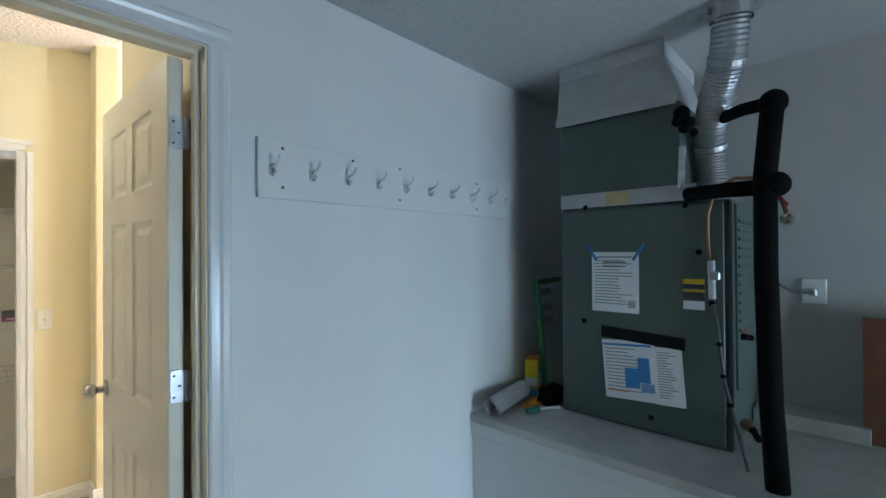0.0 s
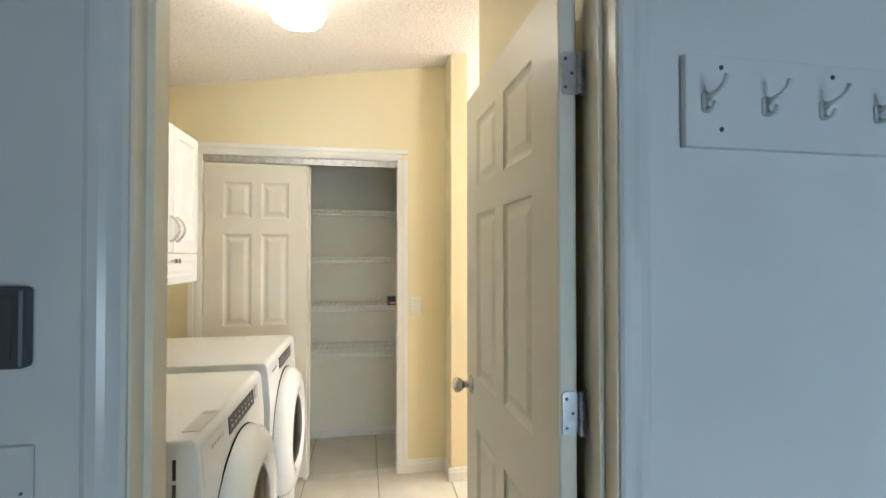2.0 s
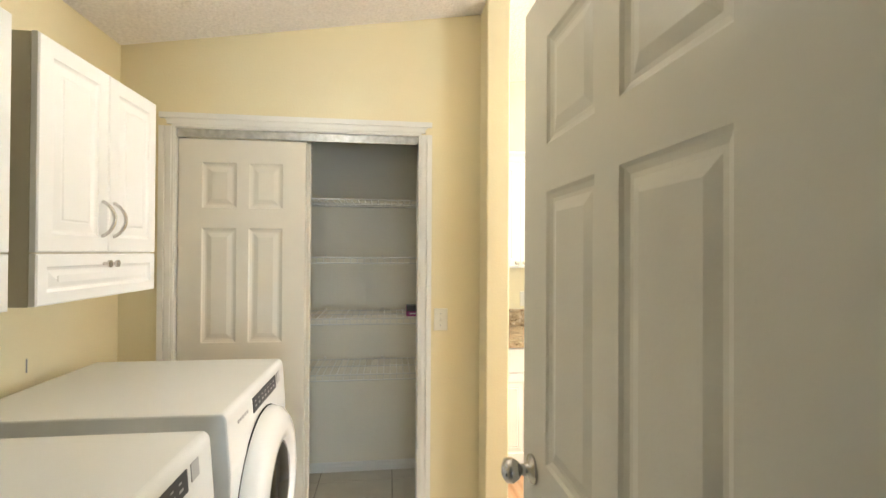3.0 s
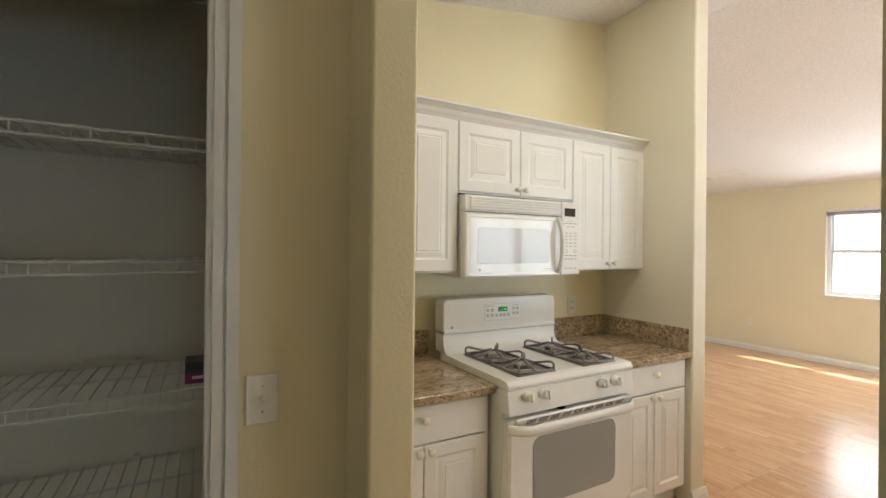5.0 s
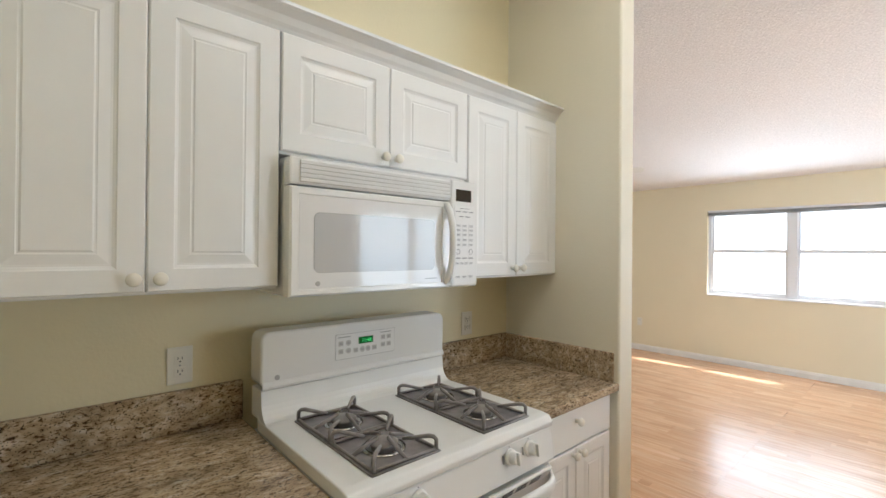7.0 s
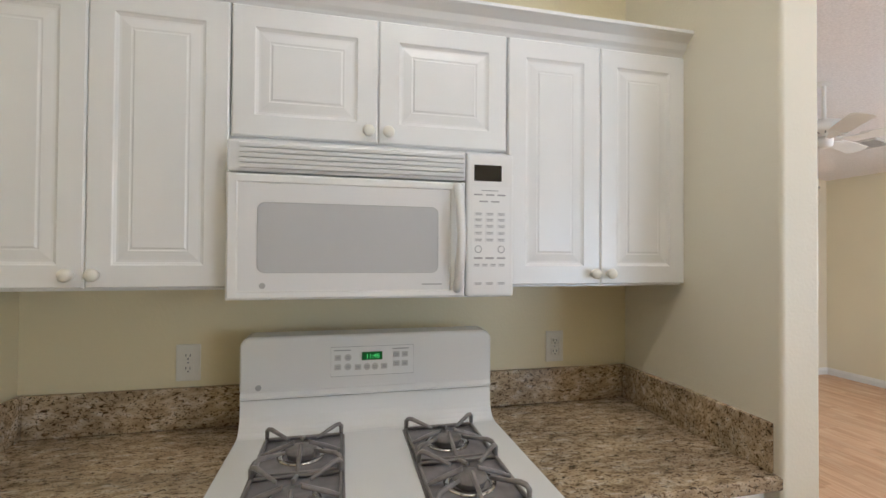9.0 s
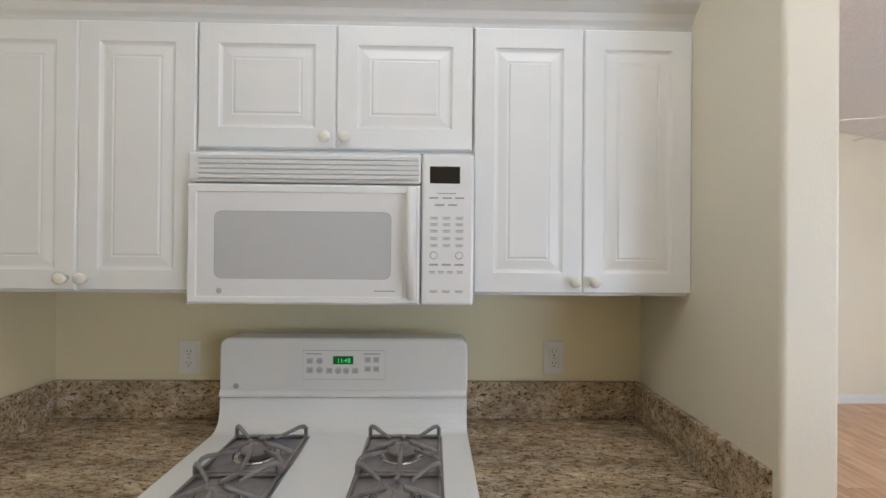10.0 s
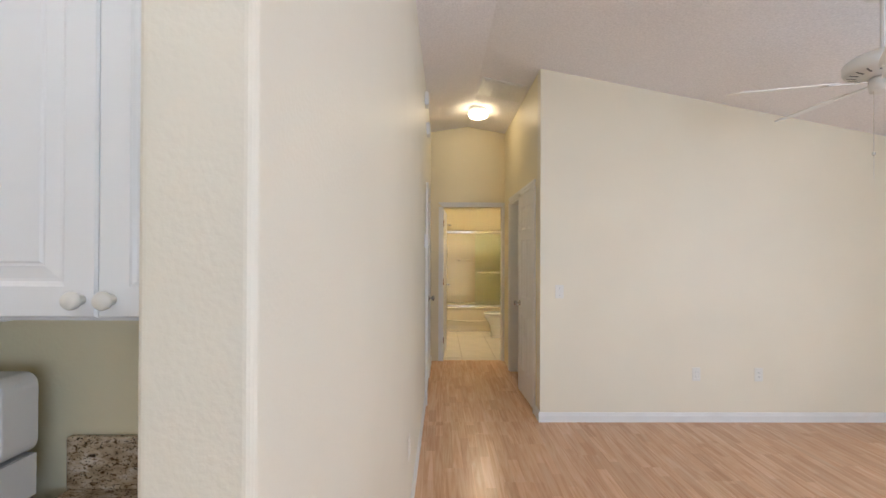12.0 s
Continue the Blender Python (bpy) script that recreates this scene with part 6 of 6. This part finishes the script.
for k in range(5):
    a = radians(161 + 72 * k)
    m = Matrix.Translation((fx_, fy_, 2.285)) @ Matrix.Rotation(a, 4, 'Z') @ pose(0, 0, 0, -13, 0, 0)
    arm = part("blade_arm", moved(prism([(0.07, -0.018), (0.19, -0.03), (0.25, -0.045), (0.25, 0.045), (0.19, 0.03), (0.07, 0.018)], -0.003, 0.003, 'z'), m), M_trim, fan)
    part("blade", moved(prism([(0.20, -0.05), (0.30, -0.062), (0.655, -0.07), (0.69, -0.05), (0.70, 0), (0.69, 0.05), (0.655, 0.07), (0.30, 0.062), (0.20, 0.05)], 0.0035, 0.0095, 'z'), m), M_trim, arm)
bm = bmesh.new()
tube(bm, [(fx_ - 0.05, fy_ + 0.002, 2.25), (fx_ - 0.05, fy_ + 0.002, 1.78)], 0.0013, 5)
part("pull_chain", bm, M_steel, fan)
part("chain_bead", lathe(bmesh.new(), [(0, -0.01), (0.008, -0.006), (0.008, 0.006), (0, 0.01)], (fx_ - 0.05, fy_ + 0.002, 1.91), 'Z', 10), M_steel, fan)
fan.location.z += 0.065

vent = thing("ceiling_vent", (7.2, 7.8, zc(7.2) - 0.01), "white louvred supply vent in the living room ceiling", "vent")
part("frame", on_ceiling(7.08, 7.30, 7.6, 8.0, 0.001, 0.012), M_trim, vent)
for k in range(6):
    part("slat", on_ceiling(7.10 + k * 0.03, 7.118 + k * 0.03, 7.62, 7.98, 0.0125, 0.02), M_blind, vent)

hl = thing("ceiling_light", (4.06, 10.05, zc(4.06) - 0.12), "round flush hall light with glowing warm glass", "lamp")
part("base", lathe(bmesh.new(), [(0.0, -0.02), (0.105, -0.02), (0.105, 0.035), (0.095, 0.045)], (4.06, 10.05, zc(4.06)), '-Z', 28), M_trim, hl)
part("glass_shade", lathe(bmesh.new(), [(0.09, 0.035), (0.112, 0.05), (0.115, 0.075), (0.10, 0.105), (0.05, 0.125), (0, 0.128)], (4.06, 10.05, zc(4.06)), '-Z', 28), M_halllamp, hl, "glowing opal glass", smooth=True)
hatch = thing("return_vent", (4.25, 9.4, zc(4.25)), "pale return air grille in the hall ceiling", "vent")
part("frame", on_ceiling(4.02, 4.45, 9.15, 9.60, 0.001, 0.012), M_trim, hatch)
for k in range(8):
    part("slat", on_ceiling(4.05 + k * 0.047, 4.08 + k * 0.047, 9.18, 9.57, 0.0125, 0.018), M_trim, hatch)
for yy, z0, z1, nm, lb in ((9.0, 2.80, 2.92, "smoke_alarm", "white smoke alarm box high on the hall wall"), (9.35, 2.62, 2.74, "door_chime", "white door chime box high on the hall wall"), (9.0, 1.50, 1.62, "thermostat", "white thermostat on the hall wall")):
    u = thing(nm, (hall_x(yy), yy, z0), lb, nm.replace("_", " "))
    part("box", bevelled(hall_x(yy) + 0.002, hall_x(yy) + 0.035, yy - 0.06, yy + 0.06, z0, z1, 0.004, 1), M_plastic, u)
    part("cover", bevelled(hall_x(yy) + 0.0352, hall_x(yy) + 0.042, yy - 0.045, yy + 0.045, z0 + 0.02, z1 - 0.02, 0.002, 1), M_ivory, u)


def hall_door(name, x, y0, y1, s, label, swing=0.0):
    """A six-panel door in a side wall; s: the side it faces; swing: degrees it stands open about its hinged edge."""
    t = thing(name, (x, y1, 0), label, "door")
    w = y1 - y0 - 0.006
    bm = panel_slab(w, 2.03, 0.034, six_panels(w, 2.03), MOULD, both=True)
    if s < 0:
        turn = Matrix.Translation((x - w * math.sin(radians(swing)), y0 + 0.003 + w * math.cos(radians(swing)), 0.012)) @ pose(0, 0, 0, 0, 0, -90 + swing)
    else:
        turn = Matrix.Translation((x, y0 + 0.003, 0.012)) @ pose(0, 0, 0, 0, 0, 90 + swing)
    part("door_leaf", moved(bm, turn), M_trim, t)
    bm = moved(lathe(bmesh.new(), [(0.0, 0), (0.03, 0.0), (0.03, 0.006), (0.013, 0.012), (0.012, 0.03), (0.028, 0.046), (0.026, 0.062), (0, 0.068)], (w - 0.06 if s > 0 else 0.06, 0, 0.92), '-Y'), turn)
    part("door_knob", bm, M_steel, t, smooth=True)
    return t


def hall_jamb(y0, y1, x0, x1, nm):
    bm = cube(x0, x1, y0 - 0.001, y0 + 0.012, 0, 2.05)
    box(bm, x0, x1, y1 - 0.012, y1 + 0.001, 0, 2.05)
    box(bm, x0, x1, y0 + 0.012, y1 - 0.012, 2.04, 2.061)
    structure(nm, bm, M_trim, "white door jamb in the hall", "trim")


casing_x("trim_hall_closet", 8.99, 9.63, 2.06, HX, -1, M_trim, "white casing round the hall closet")
hall_jamb(8.99, 9.63, HX - 0.002, HX + 0.1, "trim_hall_closet_jamb")
hall_door("hall_closet_door", HX - 0.004, 9.003, 9.617, -1, "white six-panel hall closet door, slightly ajar", 2.5)
casing_x("trim_hall_bedroom", 9.75, 10.35, 2.06, HX, -1, M_trim, "white casing round a bedroom doorway")
hall_jamb(9.75, 10.35, HX - 0.002, HX + 0.1, "trim_hall_bedroom_jamb")
structure("wall_bedroom_beyond", cube(5.3, 5.4, 9.2, HY, 0, 2.9), M_cream, "pale wall beyond the bedroom doorway", "wall")
structure("wall_closet_beyond", cube(HX + 0.1, 5.3, 9.66, 9.72, 0, 2.95), M_cream, "plain wall behind the hall closet", "wall")
structure("floor_bedroom", cube(HX + 0.1, 5.3, 9.72, HY, -0.1, -0.004), M_underlay, "dark carpet beyond the bedroom doorway", "floor")
LH = hall_x(9.6)
casing_x("trim_hall_left", 9.20, 10.04, 2.06, LH + 0.004, 1, M_trim, "white casing round a closed hall door")
hall_door("hall_bedroom_door", LH + 0.010, 9.215, 10.025, 1, "white six-panel bedroom door, shut")
# bathroom doorway, its door standing open along the left
casing_y("trim_bath", 3.665, 4.451, 2.06, HY, -1, M_trim, "white casing round the bathroom doorway")
bm = cube(3.65, 3.665, HY - 0.002, HY + 0.112, 0, 2.06)
box(bm, 4.451, 4.466, HY - 0.002, HY + 0.112, 0, 2.06)
structure("trim_bath_jamb", bm, M_trim, "white bathroom door jamb", "trim")
bdoor = thing("bathroom_door", (3.70, 11.4, 0.01), "white six-panel bathroom door standing open", "door")
bm = panel_slab(0.76, 2.03, 0.034, six_panels(0.76, 2.03), MOULD, both=True)
part("door_leaf", moved(bm, Matrix.Translation((3.672, HY + 0.12, 0.012)) @ pose(0, 0, 0, 0, 0, 86)), M_trim, bdoor)
part("lever_handle", tube(bmesh.new(), [(3.72, 11.68, 0.96), (3.76, 11.68, 0.96), (3.765, 11.60, 0.96)], 0.009, 8), M_steel, bdoor)
part("strike_plate", cube(4.447, 4.4508, HY + 0.03, HY + 0.06, 0.93, 0.99), M_steel, bdoor)
for z in (0.25, 1.05, 1.85):
    part("hinge", tube(bmesh.new(), [(3.668, HY + 0.116, z - 0.045), (3.668, HY + 0.116, z + 0.045)], 0.007, 8), M_copper, bdoor)

# bathroom
TY = 13.06
tub = thing("bathtub", (4.2, 13.45, 0), "almond bathtub with a curved apron", "bathtub")
bm = prism([(TY, 0), (TY + 0.01, 0.1), (TY + 0.004, 0.40), (TY - 0.012, 0.41), (TY - 0.012, 0.44), (TY + 0.09, 0.44), (TY + 0.16, 0.12), (13.70, 0.12), (13.78, 0.44), (13.875, 0.44), (13.875, 0)], 3.425, 4.995, 'x', 0.008, 2)
part("tub_shell", bm, M_tub, tub)
part("apron_ridge", tube(bmesh.new(), [(3.45 + i * 0.0775, TY - 0.001, 0.30 - 0.12 * math.sin(math.pi * i / 20) ** 0.6) for i in range(21)], 0.012, 8), M_tub, tub, smooth=True)
sur = thing("tub_surround", (4.2, 13.85, 0.44), "almond tub surround panels with a moulded shelf", "surround")
part("back_panel", cube(3.45, 4.97, 13.855, 13.878, 0.445, 1.80), M_tub, sur)
part("side_panel", cube(3.422, 3.445, TY + 0.02, 13.878, 0.445, 1.80), M_tub, sur)
part("side_panel", cube(4.975, 4.998, TY + 0.02, 13.878, 0.445, 1.80), M_tub, sur)
part("shelf", prism([(3.98, 13.856), (4.02, 13.80), (4.40, 13.80), (4.44, 13.856)], 1.28, 1.30, 'z', 0.005, 2), M_tub, sur)
part("ledge", cube(3.46, 4.96, 13.83, 13.8545, 0.56, 0.59), M_tub, sur)
part("rib", cube(4.18, 4.20, 13.846, 13.8545, 1.32, 1.62), M_tub, sur)
shd = thing("shower_door", (4.2, TY + 0.05, 0.44), "sliding shower door with pale green glass and chrome rails", "shower door")
part("top_rail", bevelled(3.447, 4.973, TY + 0.02, TY + 0.08, 1.80, 1.85, 0.004, 1), M_chrome, shd)
part("bottom_rail", bevelled(3.447, 4.973, TY + 0.03, TY + 0.08, 0.4415, 0.47, 0.003, 1), M_chrome, shd)
gl = part("glass_panel", cube(4.27, 4.97, TY + 0.04, TY + 0.048, 0.4705, 1.80), M_showerglass, shd)
part("towel_bar", tube(bmesh.new(), [(4.33, TY + 0.04, 1.08), (4.33, TY - 0.01, 1.08), (4.93, TY - 0.01, 1.08), (4.93, TY + 0.04, 1.08)], 0.009, 8), M_chrome, gl)
shw = thing("shower_head", (3.7, 13.5, 1.95), "chrome shower head on an arm with a hose", "shower")
part("arm", tube(bmesh.new(), [(3.425, 13.45, 1.93), (3.62, 13.45, 1.99), (3.76, 13.45, 1.985)], 0.01, 8), M_chrome, shw)
part("head", lathe(bmesh.new(), [(0, 0.03), (0.02, 0.025), (0.045, 0.0), (0.04, -0.012), (0, -0.012)], (3.80, 13.45, 1.97), 'Z', 16), M_chrome, shw)
part("hose", tube(bmesh.new(), [(3.70, 13.42, 1.93), (3.74, 13.42, 1.6), (3.76, 13.42, 1.4), (3.70, 13.42, 1.28)], 0.008, 8), M_steel, shw)
wc = thing("toilet", (4.72, 12.55, 0), "white toilet beside the bathtub", "toilet")
part("tank", bevelled(4.76, 4.985, 12.28, 12.78, 0.38, 0.74, 0.02, 2), M_enamel, wc)
part("tank_lid", bevelled(4.745, 4.99, 12.265, 12.795, 0.741, 0.77, 0.008, 2), M_enamel, wc)
bm = lathe(bmesh.new(), [(0.10, 0), (0.095, 0.1), (0.12, 0.22), (0.18, 0.34), (0.19, 0.385), (0.0, 0.385)], (0, 0, 0), 'Z', 24)
part("bowl", moved(bm, Matrix.Translation((4.62, 12.53, 0)) @ Matrix.Diagonal((1.25, 0.95, 1, 1))), M_enamel, wc, smooth=True)
bm = lathe(bmesh.new(), [(0.0, 0.03), (0.185, 0.03), (0.195, 0.015), (0.19, 0), (0, 0)], (0, 0, 0), 'Z', 24)
part("seat_lid", moved(bm, Matrix.Translation((4.61, 12.53, 0.387)) @ Matrix.Diagonal((1.25, 0.97, 1, 1))), M_enamel, wc, smooth=True)
# unseen lamp of assumed form and place, added to light the bathroom
bl = thing("bathroom_light", (4.3, 12.2, 2.36), "assumed round warm bathroom ceiling light, out of view", "lamp")
part("glass_shade", lathe(bmesh.new(), [(0.14, 0.0), (0.15, 0.02), (0.12, 0.07), (0, 0.085)], (4.3, 12.2, 2.437), '-Z', 24), M_bathlamp, bl, smooth=True)


# ---- floor pieces ----
def tile_mesh(w, d, h=0.0075, r=0.0018):
    bm = bevelled(0, w, 0, d, -0.0075, 0, r, 1)
    return finish("tile", bm, M_tile)


TS, G = 0.457, 0.005
cache = {}
def lay_tiles(x_lo, x_hi, y_lo, y_hi, ox, oy):
    i0, i1 = math.floor((x_lo - ox) / TS), math.ceil((x_hi - ox) / TS)
    j0, j1 = math.floor((y_lo - oy) / TS), math.ceil((y_hi - oy) / TS)
    for i in range(i0, i1):
        for j in range(j0, j1):
            a, b = max(x_lo, ox + i * TS + G / 2), min(x_hi, ox + (i + 1) * TS - G / 2)
            c, d = max(y_lo, oy + j * TS + G / 2), min(y_hi, oy + (j + 1) * TS - G / 2)
            if b - a < 0.012 or d - c < 0.012:
                continue
            key = (round(b - a, 3), round(d - c, 3))
            if key not in cache:
                cache[key] = tile_mesh(*key)
            ob = new("tile", cache[key])
            ob.location = (a, c, 0)
            ob.parent = floor_ob


lay_tiles(LX, SX0, GY1 - 0.02, CY, 0.73, 5.07)
lay_tiles(SX0, SX1, JY, NY, 0.73, 5.07)
lay_tiles(LX, SX0, CY, 5.66, 0.73, 5.07)
lay_tiles(3.42, 5.0, HY + 0.05, TY, 3.93, 11.1)

PW, PL = 0.192, 1.285
planks = {}
def lay_planks(x_lo, x_hi, y_lo, y_hi):
    i = math.floor(x_lo / PW)
    while i * PW < x_hi:
        a, b = max(x_lo, i * PW + 0.0002), min(x_hi, (i + 1) * PW - 0.0002)
        off = (i * 0.43) % 1.0 * PL
        j = math.floor((y_lo - off) / PL)
        while off + j * PL < y_hi:
            c, d = max(y_lo, off + j * PL + 0.0002), min(y_hi, off + (j + 1) * PL - 0.0002)
            if b - a > 0.01 and d - c > 0.01:
                key = (round(b - a, 3), round(d - c, 3))
                if key not in planks:
                    planks[key] = finish("plank", bevelled(0, key[0], 0, key[1], -0.0058, 0, 0.0005, 1), M_wood)
                ob = new("plank", planks[key])
                ob.location = (a, c, 0)
                ob.parent = laminate_ob
            j += 1
        i += 1


lay_planks(SX1, 3.30, GY1, 5.50)
lay_planks(3.30, WX, 1.4, EY)
lay_planks(EX1, WX, EY, LY)
lay_planks(EX1, HX + 0.1, LY, HY + 0.04)
